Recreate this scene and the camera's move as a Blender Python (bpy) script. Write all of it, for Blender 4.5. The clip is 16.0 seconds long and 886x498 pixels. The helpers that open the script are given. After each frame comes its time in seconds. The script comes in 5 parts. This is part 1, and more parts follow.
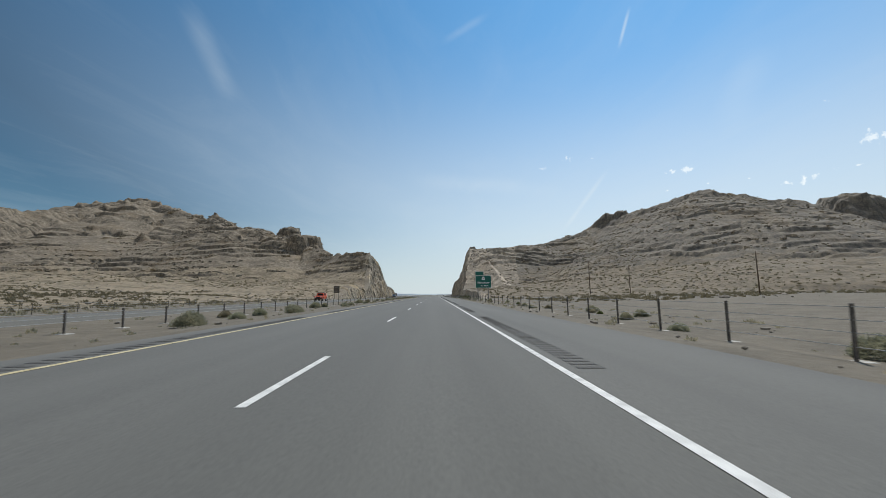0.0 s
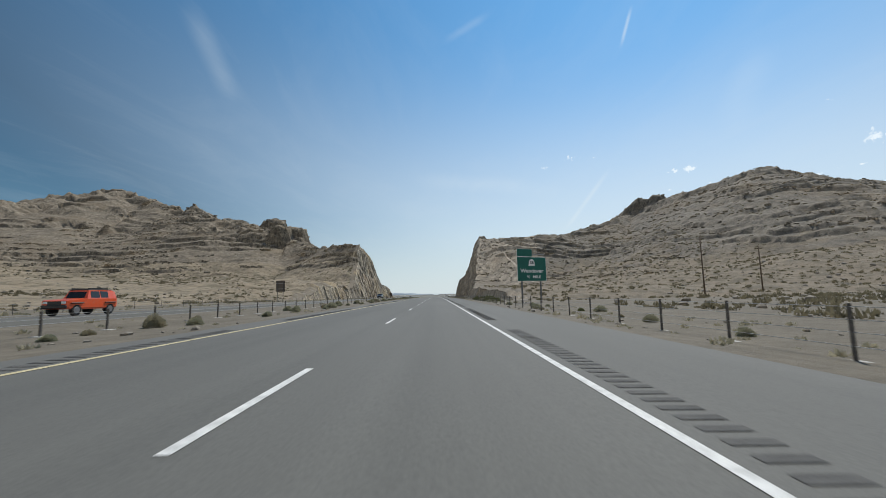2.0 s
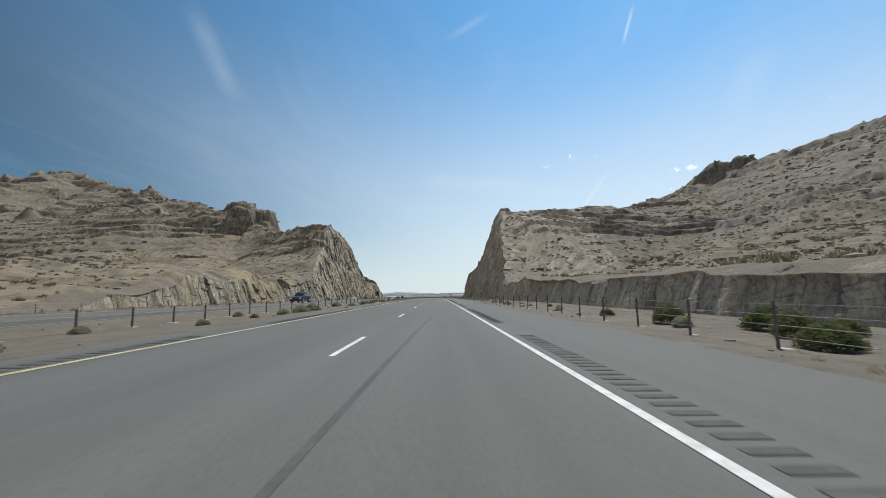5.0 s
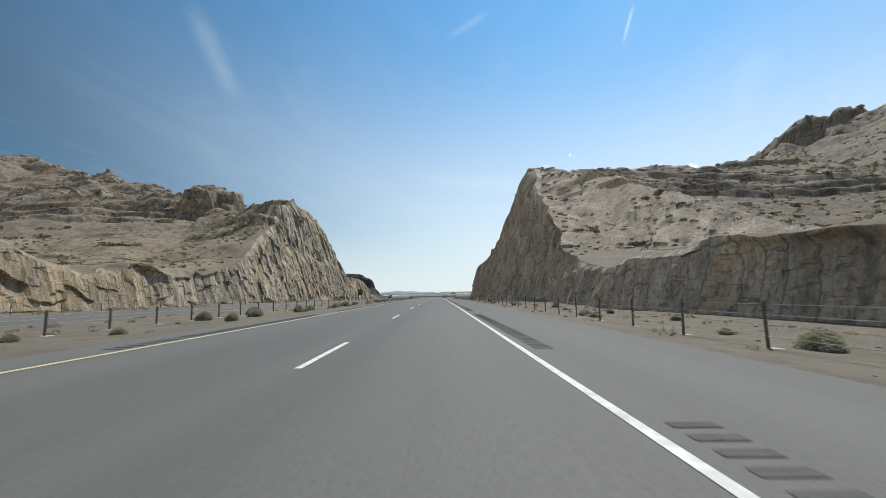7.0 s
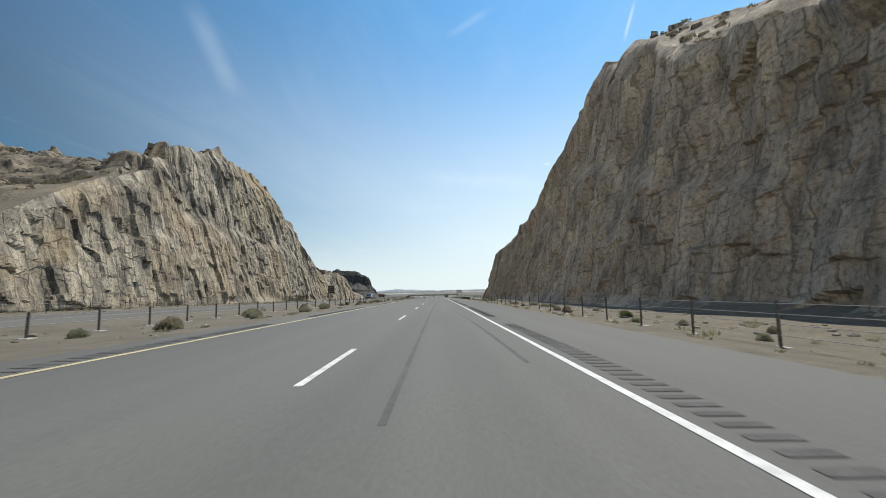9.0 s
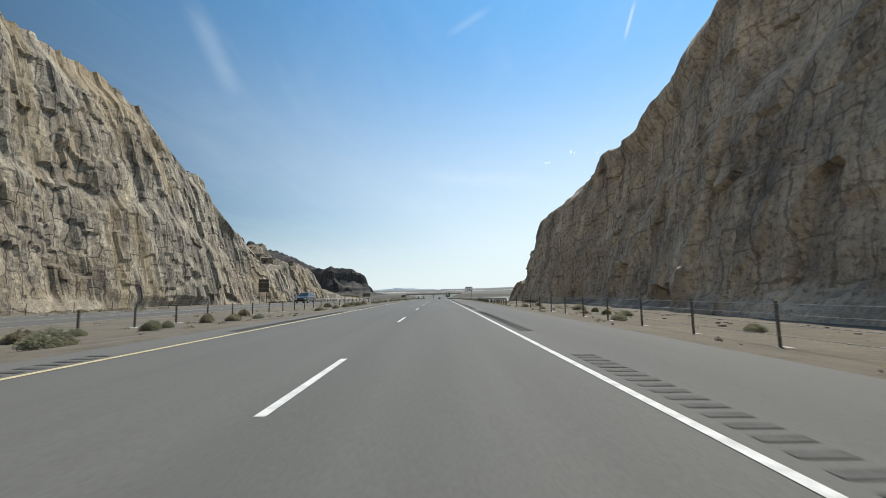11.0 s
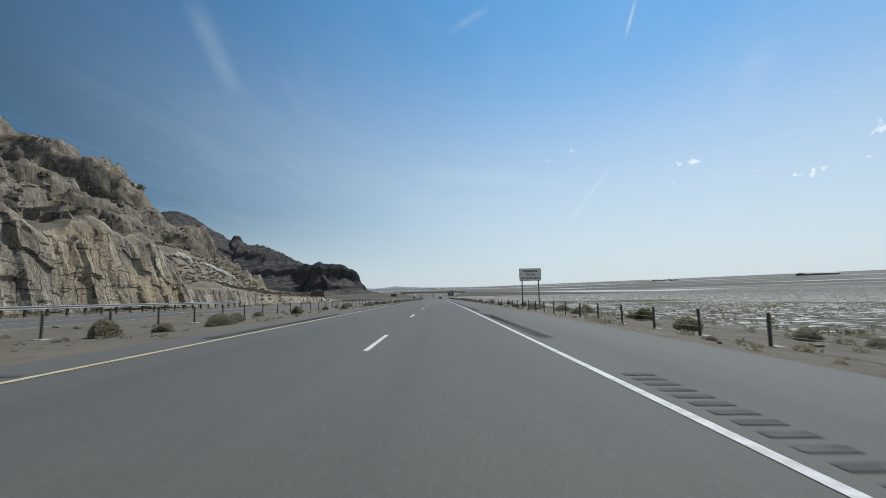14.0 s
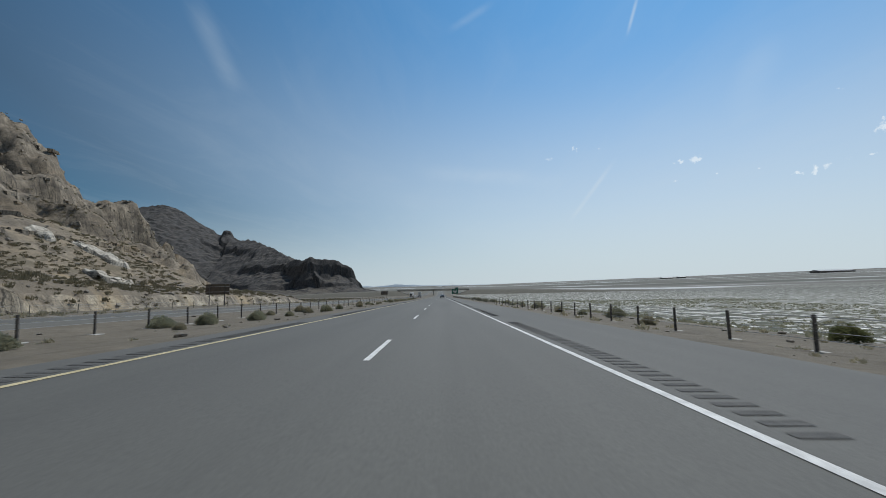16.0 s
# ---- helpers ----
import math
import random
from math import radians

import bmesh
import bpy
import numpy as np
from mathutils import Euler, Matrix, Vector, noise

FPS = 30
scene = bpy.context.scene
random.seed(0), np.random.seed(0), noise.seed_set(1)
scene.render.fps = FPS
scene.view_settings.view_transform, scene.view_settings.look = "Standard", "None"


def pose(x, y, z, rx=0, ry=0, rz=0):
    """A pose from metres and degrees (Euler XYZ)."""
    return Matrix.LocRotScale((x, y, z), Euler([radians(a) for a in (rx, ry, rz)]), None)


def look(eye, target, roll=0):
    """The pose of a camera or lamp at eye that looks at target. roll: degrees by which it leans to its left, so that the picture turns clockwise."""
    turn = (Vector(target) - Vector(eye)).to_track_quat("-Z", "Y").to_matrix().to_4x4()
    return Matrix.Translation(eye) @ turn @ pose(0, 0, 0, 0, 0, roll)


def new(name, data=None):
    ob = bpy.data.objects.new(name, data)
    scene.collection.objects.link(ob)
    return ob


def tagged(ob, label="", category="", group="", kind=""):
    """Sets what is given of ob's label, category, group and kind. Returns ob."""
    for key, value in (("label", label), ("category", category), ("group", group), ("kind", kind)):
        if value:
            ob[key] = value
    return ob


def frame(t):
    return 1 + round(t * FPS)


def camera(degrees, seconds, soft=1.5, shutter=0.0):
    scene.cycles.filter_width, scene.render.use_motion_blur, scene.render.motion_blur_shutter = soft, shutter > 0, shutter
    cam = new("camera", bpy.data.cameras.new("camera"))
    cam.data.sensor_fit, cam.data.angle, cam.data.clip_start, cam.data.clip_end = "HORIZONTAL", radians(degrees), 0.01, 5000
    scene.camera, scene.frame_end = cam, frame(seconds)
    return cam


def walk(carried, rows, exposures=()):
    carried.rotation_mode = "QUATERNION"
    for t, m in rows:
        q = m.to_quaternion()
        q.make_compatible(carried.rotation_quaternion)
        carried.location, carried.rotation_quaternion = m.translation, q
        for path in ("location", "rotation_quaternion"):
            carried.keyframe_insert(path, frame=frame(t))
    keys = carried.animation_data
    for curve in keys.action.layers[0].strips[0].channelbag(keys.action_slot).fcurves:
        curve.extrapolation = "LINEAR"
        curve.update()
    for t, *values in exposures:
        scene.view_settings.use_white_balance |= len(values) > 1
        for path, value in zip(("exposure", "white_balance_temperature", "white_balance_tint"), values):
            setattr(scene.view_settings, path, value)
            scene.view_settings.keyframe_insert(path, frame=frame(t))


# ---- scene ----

# ---------------------------------------------------------------- camera
LENS = 96.3
SPEED = 31.06


def grade_table():
    # slope of the carriageway along its length
    return ((-400, -0.001), (0, -0.002), (130, -0.004), (280, -0.0105), (400, -0.018), (500, -0.027), (800, -0.027), (1000, -0.012), (1200, -0.002), (6000, -0.0))


def road_z(y):
    ys = np.arange(-400.0, 6001.0, 5.0)
    g = np.interp(ys, *zip(*grade_table()))
    z = np.concatenate(([0.0], np.cumsum((g[1:] + g[:-1]) * 2.5)))
    z -= np.interp(0.0, ys, z)
    return np.interp(y, ys, z)


CROSS = -0.02      # the carriageway falls to the outside
LANE_R, LANE_L = 3.76, -4.05      # edge lines, from the lane line at x = 0
EYE = 1.10


def path_rows():
    # seconds, offset from the lane line, yaw, pitch, roll
    keys = ((0.0, 1.92, -1.14, 6.34, 1.2), (2.0, 1.90, -0.90, 6.28, 1.2), (4.0, 1.88, -0.73, 6.20, 1.2), (6.5, 2.06, -0.68, 6.05, 1.2), (7.2, 2.11, -0.67, 5.98, 1.2), (9.0, 1.70, -0.62, 5.76, 1.2),
            (11.5, 1.63, -0.57, 5.58, 1.2), (12.5, 1.60, -0.55, 5.52, 1.2), (14.0, 1.49, -0.52, 5.40, 1.2), (16.0, 1.29, -0.35, 5.13, 1.2))
    out = []
    for t, x, yaw, pitch, roll in keys:
        y = SPEED * t
        out.append((t, pose(x, y, float(road_z(y)) + CROSS * x + EYE, 90 + pitch, roll, yaw)))
    return out


cam = camera(LENS, 16.0, soft=0.7, shutter=0.06)
walk(cam, path_rows(), exposures=((0.0, 0.27, 6600, 8.5), (4.0, 0.36, 6650, 8.5), (6.5, 0.50, 6700, 8.5), (9.0, 0.62, 6750, 8.5), (12.0, 0.58, 6650, 8.5), (13.5, 0.33, 6450, 8.5), (14.5, 0.08, 6350, 8.5), (16.0, 0.03, 6350, 8.5)))


# ---------------------------------------------------------------- sky and sun
SUN_FROM = Vector((0.42, 0.62, 1.15)).normalized()
HAZE_FROM = Vector((0.46, 0.62, 1.15)).normalized()
world = bpy.data.worlds.new("sky")
scene.world = world
world.use_nodes = True


def build_sky():
    nt = world.node_tree
    lk = nt.links.new
    nd = nt.nodes.new
    sky = nd("ShaderNodeTexSky")
    sky.sky_type = "NISHITA"
    sky.sun_disc = False
    sky.sun_elevation = math.asin(SUN_FROM.z)
    sky.sun_rotation = math.atan2(SUN_FROM.x, SUN_FROM.y)
    sky.altitude = 1300
    sky.air_density, sky.dust_density, sky.ozone_density = 1.15, 0.25, 3.0
    co = nd("ShaderNodeTexCoord")
    sep = nd("ShaderNodeSeparateXYZ")
    lk(co.outputs["Generated"], sep.inputs[0])
    # the haze scatters most on the sun's side
    dot = nd("ShaderNodeVectorMath")
    dot.operation = "DOT_PRODUCT"
    dot.inputs[1].default_value = HAZE_FROM
    lk(co.outputs["Generated"], dot.inputs[0])
    # desert haze that pales the lowest degrees
    haze = nd("ShaderNodeMapRange")
    haze.inputs["From Min"].default_value, haze.inputs["From Max"].default_value = 0.72, -0.04
    haze.inputs["To Min"].default_value, haze.inputs["To Max"].default_value = 0.0, 1.0
    haze.interpolation_type = "SMOOTHSTEP"
    lk(sep.outputs["Z"], haze.inputs["Value"])
    mixh = nd("ShaderNodeMix")
    mixh.data_type = "RGBA"
    glow = nd("ShaderNodeMapRange")
    glow.inputs["From Min"].default_value, glow.inputs["From Max"].default_value = 0.27, 0.80
    glow.inputs["To Min"].default_value, glow.inputs["To Max"].default_value = 0.14, 1.14
    lk(dot.outputs["Value"], glow.inputs["Value"])
    hue = nd("ShaderNodeMix")
    hue.data_type = "RGBA"
    hue.inputs["A"].default_value, hue.inputs["B"].default_value = (2.9, 3.75, 5.2, 1), (5.6, 5.95, 6.35, 1)
    side = nd("ShaderNodeMapRange")
    side.inputs["From Min"].default_value, side.inputs["From Max"].default_value = 0.20, 0.58
    lk(dot.outputs["Value"], side.inputs["Value"])
    lk(side.outputs[0], hue.inputs["Factor"])
    lk(hue.outputs["Result"], mixh.inputs["B"])
    fac = nd("ShaderNodeMath")
    fac.operation = "MULTIPLY"
    curve = nd("ShaderNodeMath")
    curve.operation = "POWER"
    curve.inputs[1].default_value = 1.6
    lk(haze.outputs[0], curve.inputs[0])
    lk(glow.outputs[0], fac.inputs[1])
    lk(curve.outputs[0], fac.inputs[0])
    lk(fac.outputs[0], mixh.inputs["Factor"])
    dim = nd("ShaderNodeMix")
    dim.data_type, dim.blend_type = "RGBA", "MULTIPLY"
    dim.inputs["Factor"].default_value = 1.0
    dim.inputs["B"].default_value = (0.405, 0.70, 0.75, 1)
    lk(sky.outputs[0], dim.inputs["A"])
    lift = nd("ShaderNodeMapRange")
    lift.inputs["From Min"].default_value, lift.inputs["From Max"].default_value = 0.35, 0.92
    lift.inputs["To Min"].default_value, lift.inputs["To Max"].default_value = 0.46, 1.46
    lk(dot.outputs["Value"], lift.inputs["Value"])
    shade = nd("ShaderNodeVectorMath")
    shade.operation = "SCALE"
    lk(dim.outputs["Result"], shade.inputs[0])
    # the sky brightens again opposite the sun
    rear = nd("ShaderNodeMapRange")
    rear.inputs["From Min"].default_value, rear.inputs["From Max"].default_value = 0.15, -0.5
    rear.inputs["To Min"].default_value, rear.inputs["To Max"].default_value = 0.0, 0.95
    lk(dot.outputs["Value"], rear.inputs["Value"])
    both = nd("ShaderNodeMath")
    lk(lift.outputs[0], both.inputs[0])
    lk(rear.outputs[0], both.inputs[1])
    lk(both.outputs[0], shade.inputs["Scale"])
    lk(shade.outputs[0], mixh.inputs["A"])
    # pale haze along the whole horizon
    low = nd("ShaderNodeMapRange")
    low.interpolation_type = "SMOOTHSTEP"
    low.inputs["From Min"].default_value, low.inputs["From Max"].default_value = 0.20, -0.02
    low.inputs["To Max"].default_value = 0.75
    lk(sep.outputs["Z"], low.inputs["Value"])
    veil = nd("ShaderNodeMix")
    veil.data_type = "RGBA"
    veil.inputs["B"].default_value = (5.0, 5.5, 5.9, 1)
    lk(low.outputs[0], veil.inputs["Factor"])
    lk(mixh.outputs["Result"], veil.inputs["A"])
    # added brightness in the unseen sky away from the sun, to fill shade
    away = nd("ShaderNodeMapRange")
    away.inputs["From Min"].default_value, away.inputs["From Max"].default_value = 0.03, -0.22
    away.inputs["To Max"].default_value = 0.9
    lk(dot.outputs["Value"], away.inputs["Value"])
    pale = nd("ShaderNodeMix")
    pale.data_type = "RGBA"
    pale.inputs["B"].default_value = (8.2, 7.9, 7.4, 1)
    lk(away.outputs[0], pale.inputs["Factor"])
    lk(veil.outputs["Result"], pale.inputs["A"])
    # thin cirrus, combed along one wind direction
    flat = nd("ShaderNodeVectorMath")
    flat.operation = "DIVIDE"
    zc = nd("ShaderNodeMath")
    zc.operation = "MAXIMUM"
    zc.inputs[1].default_value = 0.03
    lk(sep.outputs["Z"], zc.inputs[0])
    comb = nd("ShaderNodeCombineXYZ")
    for i in range(3):
        lk(zc.outputs[0], comb.inputs[i])
    lk(co.outputs["Generated"], flat.inputs[0])
    lk(comb.outputs[0], flat.inputs[1])
    mp = nd("ShaderNodeMapping")
    mp.inputs["Rotation"].default_value = (0, 0, radians(-31))
    mp.inputs["Scale"].default_value = (1.25, 0.45, 0.0)
    lk(flat.outputs[0], mp.inputs["Vector"])
    nz = nd("ShaderNodeTexNoise")
    nz.inputs["Scale"].default_value, nz.inputs["Detail"].default_value, nz.inputs["Roughness"].default_value = 1.6, 9.0, 0.62
    nz.inputs["Distortion"].default_value = 0.6
    lk(mp.outputs[0], nz.inputs["Vector"])
    cr = nd("ShaderNodeMapRange")
    cr.inputs["From Min"].default_value, cr.inputs["From Max"].default_value = 0.47, 0.90
    cr.inputs["To Max"].default_value = 0.11
    lk(nz.outputs[0], cr.inputs["Value"])
    mixc = nd("ShaderNodeMix")
    mixc.data_type = "RGBA"
    mixc.inputs["B"].default_value = (5.0, 5.5, 5.9, 1)
    lk(cr.outputs[0], mixc.inputs["Factor"])
    lk(pale.outputs["Result"], mixc.inputs["A"])
    # soft streaks of ice cloud and old trails
    base = mixc.outputs["Result"]
    for a0, e0, a1, e1, wide, much in ((28.7, 33.9, 27.1, 30.2, 0.30, 0.30), (9.0, 36.6, 2.0, 33.9, 0.7, 0.10), (-33.0, 33.0, -27.6, 24.5, 1.7, 0.13), (24.4, 15.6, 18.5, 8.4, 0.45, 0.26), (17.6, 13.8, -2.6, 16.2, 1.6, 0.10), (42.0, 26.0, 38.0, 18.0, 2.6, 0.08)):
        p0, p1 = [Vector((math.sin(radians(a)) * math.cos(radians(e)), math.cos(radians(a)) * math.cos(radians(e)), math.sin(radians(e)))) for a, e in ((a0, e0), (a1, e1))]
        along, mid = (p1 - p0).normalized(), (p0 + p1).normalized()
        across = along.cross(mid).normalized()
        fade = None
        for axis, reach, core in ((along, (p1 - p0).length * 0.62, 0.25), (across, radians(wide), 0.0)):
            off = nd("ShaderNodeVectorMath")
            off.operation = "SUBTRACT"
            off.inputs[1].default_value = mid
            lk(co.outputs["Generated"], off.inputs[0])
            dp = nd("ShaderNodeVectorMath")
            dp.operation = "DOT_PRODUCT"
            dp.inputs[1].default_value = axis
            lk(off.outputs[0], dp.inputs[0])
            ab = nd("ShaderNodeMath")
            ab.operation = "ABSOLUTE"
            lk(dp.outputs["Value"], ab.inputs[0])
            fr = nd("ShaderNodeMapRange")
            fr.interpolation_type = "SMOOTHSTEP"
            fr.inputs["From Min"].default_value, fr.inputs["From Max"].default_value = reach, reach * core
            lk(ab.outputs[0], fr.inputs["Value"])
            if fade is None:
                fade = fr.outputs[0]
            else:
                mu = nd("ShaderNodeMath")
                mu.operation = "MULTIPLY"
                lk(fade, mu.inputs[0])
                lk(fr.outputs[0], mu.inputs[1])
                fade = mu.outputs[0]
        facing = nd("ShaderNodeMapRange")
        facing.inputs["To Max"].default_value = 2.0 * much
        lk(nz.outputs[0], facing.inputs["Value"])
        front = nd("ShaderNodeMath")
        front.operation = "MULTIPLY"
        lk(fade, front.inputs[0])
        lk(facing.outputs[0], front.inputs[1])
        m = nd("ShaderNodeMix")
        m.data_type = "RGBA"
        m.inputs["B"].default_value = (5.6, 6.2, 6.6, 1)
        lk(front.outputs[0], m.inputs["Factor"])
        lk(base, m.inputs["A"])
        base = m.outputs["Result"]
    # a few torn scraps of fair-weather cloud low in the sky
    tear = nd("ShaderNodeTexNoise")
    tear.inputs["Scale"].default_value, tear.inputs["Detail"].default_value, tear.inputs["Roughness"].default_value = 85, 7, 0.62
    lk(co.outputs["Generated"], tear.inputs["Vector"])
    out = base
    for az, el, size, thick in ((16.1, 17.0, 0.9, 0.53), (19.8, 17.8, 1.1, 0.52), (22.7, 17.6, 0.7, 0.53), (25.2, 17.4, 0.6, 0.54), (32.3, 14.3, 1.3, 0.50), (33.7, 14.5, 1.3, 0.49), (31.5, 12.2, 0.6, 0.52), (35.7, 12.4, 0.5, 0.53),
                                (39.7, 12.3, 0.5, 0.53), (43.0, 11.2, 0.9, 0.50), (44.1, 11.0, 0.9, 0.50), (44.9, 11.5, 0.9, 0.50), (46.7, 11.8, 0.7, 0.52), (48.6, 11.8, 0.7, 0.52), (50.0, 14.2, 1.7, 0.49), (47.0, 18.6, 0.5, 0.53), (-75.0, 13.0, 4.0, 0.52), (110.0, 15.0, 5.0, 0.50)):
        a, e = radians(az), radians(el)
        gap = nd("ShaderNodeVectorMath")
        gap.operation = "SUBTRACT"
        gap.inputs[1].default_value = (math.sin(a) * math.cos(e), math.cos(a) * math.cos(e), math.sin(e))
        lk(co.outputs["Generated"], gap.inputs[0])
        wide = nd("ShaderNodeVectorMath")
        wide.operation = "MULTIPLY"
        wide.inputs[1].default_value = (1.0, 1.0, 2.0)
        lk(gap.outputs[0], wide.inputs[0])
        near = nd("ShaderNodeVectorMath")
        near.operation = "LENGTH"
        lk(wide.outputs[0], near.inputs[0])
        spot = nd("ShaderNodeMapRange")
        spot.inputs["From Min"].default_value, spot.inputs["From Max"].default_value = radians(size), 0.0
        spot.inputs["To Min"].default_value, spot.inputs["To Max"].default_value = -0.14, 0.10
        spot.clamp = False
        lk(near.outputs["Value"], spot.inputs["Value"])
        add = nd("ShaderNodeMath")
        lk(tear.outputs[0], add.inputs[0])
        lk(spot.outputs[0], add.inputs[1])
        cut = nd("ShaderNodeMapRange")
        cut.inputs["From Min"].default_value, cut.inputs["From Max"].default_value = thick, thick + 0.10
        cut.inputs["To Max"].default_value = 0.55
        lk(add.outputs[0], cut.inputs["Value"])
        m = nd("ShaderNodeMix")
        m.data_type = "RGBA"
        m.inputs["B"].default_value = (7.6, 7.9, 8.0, 1)
        lk(cut.outputs[0], m.inputs["Factor"])
        lk(out, m.inputs["A"])
        out = m.outputs["Result"]
    bg = nt.nodes["Background"]
    lk(out, bg.inputs[0])
    bg.inputs[1].default_value = 0.115


build_sky()
sun = new("sun", bpy.data.lights.new("sun", "SUN"))
sun.data.energy = 3.0
sun.data.angle = radians(0.5)
sun.data.color = (1.0, 0.95, 0.87)
sun.matrix_world = look(SUN_FROM * 300, (0, 0, 0))


# ---------------------------------------------------------------- materials
def material(name, color, rough=0.8, metal=0.0):
    m = bpy.data.materials.new(name)
    m.use_nodes = True
    b = m.node_tree.nodes["Principled BSDF"]
    b.inputs["Base Color"].default_value = (*color, 1)
    b.inputs["Roughness"].default_value = rough
    b.inputs["Metallic"].default_value = metal
    return m


def noise_node(nt, scale, detail=5.0, rough=0.6, stretch=None, distort=0.0):
    tc = nt.nodes.new("ShaderNodeTexCoord")
    out = tc.outputs["Object"]
    if stretch:
        mp = nt.nodes.new("ShaderNodeMapping")
        mp.inputs["Scale"].default_value = stretch
        nt.links.new(out, mp.inputs["Vector"])
        out = mp.outputs[0]
    n = nt.nodes.new("ShaderNodeTexNoise")
    n.inputs["Scale"].default_value, n.inputs["Detail"].default_value = scale, detail
    n.inputs["Roughness"].default_value, n.inputs["Distortion"].default_value = rough, distort
    nt.links.new(out, n.inputs["Vector"])
    return n.outputs[0]


def ramp_node(nt, value, stops):
    r = nt.nodes.new("ShaderNodeValToRGB")
    while len(r.color_ramp.elements) < len(stops):
        r.color_ramp.elements.new(0.5)
    for e, (p, c) in zip(r.color_ramp.elements, stops):
        e.position = p
        e.color = (*c, 1)
    nt.links.new(value, r.inputs[0])
    return r.outputs[0]


def mix_node(nt, fac, a, b, mode="MIX"):
    m = nt.nodes.new("ShaderNodeMix")
    m.data_type, m.blend_type = "RGBA", mode
    for key, v in (("Factor", fac), ("A", a), ("B", b)):
        if isinstance(v, (int, float)):
            m.inputs[key].default_value = v
        elif isinstance(v, tuple):
            m.inputs[key].default_value = (*v, 1)
        else:
            nt.links.new(v, m.inputs[key])
    return m.outputs["Result"]


def range_node(nt, value, a, b, c=0.0, d=1.0):
    r = nt.nodes.new("ShaderNodeMapRange")
    for key, v in (("From Min", a), ("From Max", b), ("To Min", c), ("To Max", d)):
        r.inputs[key].default_value = v
    nt.links.new(value, r.inputs["Value"])
    return r.outputs[0]


def bump_node(nt, height, strength, dist, normal=None):
    b = nt.nodes.new("ShaderNodeBump")
    b.inputs["Strength"].default_value, b.inputs["Distance"].default_value = strength, dist
    nt.links.new(height, b.inputs["Height"])
    if normal is not None:
        nt.links.new(normal, b.inputs["Normal"])
    return b.outputs[0]


def finish(m, color, normal=None, rough=None):
    nt = m.node_tree
    b = nt.nodes["Principled BSDF"]
    nt.links.new(color, b.inputs["Base Color"])
    if normal is not None:
        nt.links.new(normal, b.inputs["Normal"])
    if rough is not None:
        nt.links.new(rough, b.inputs["Roughness"])
    return m


def grainy(name, stops, scale, rough=0.9, fine=8.0, bump=0.4, dist=0.02):
    """A surface with broad patches and fine grain."""
    m = material(name, stops[0][1], rough)
    nt = m.node_tree
    broad = noise_node(nt, scale, 6)
    grain = noise_node(nt, scale * fine, 8, 0.7)
    col = ramp_node(nt, broad, stops)
    col = mix_node(nt, 0.35, col, ramp_node(nt, grain, ((0.3, (0.35, 0.35, 0.35)), (0.7, (1, 1, 1)))), "MULTIPLY")
    return finish(m, col, bump_node(nt, grain, bump, dist))


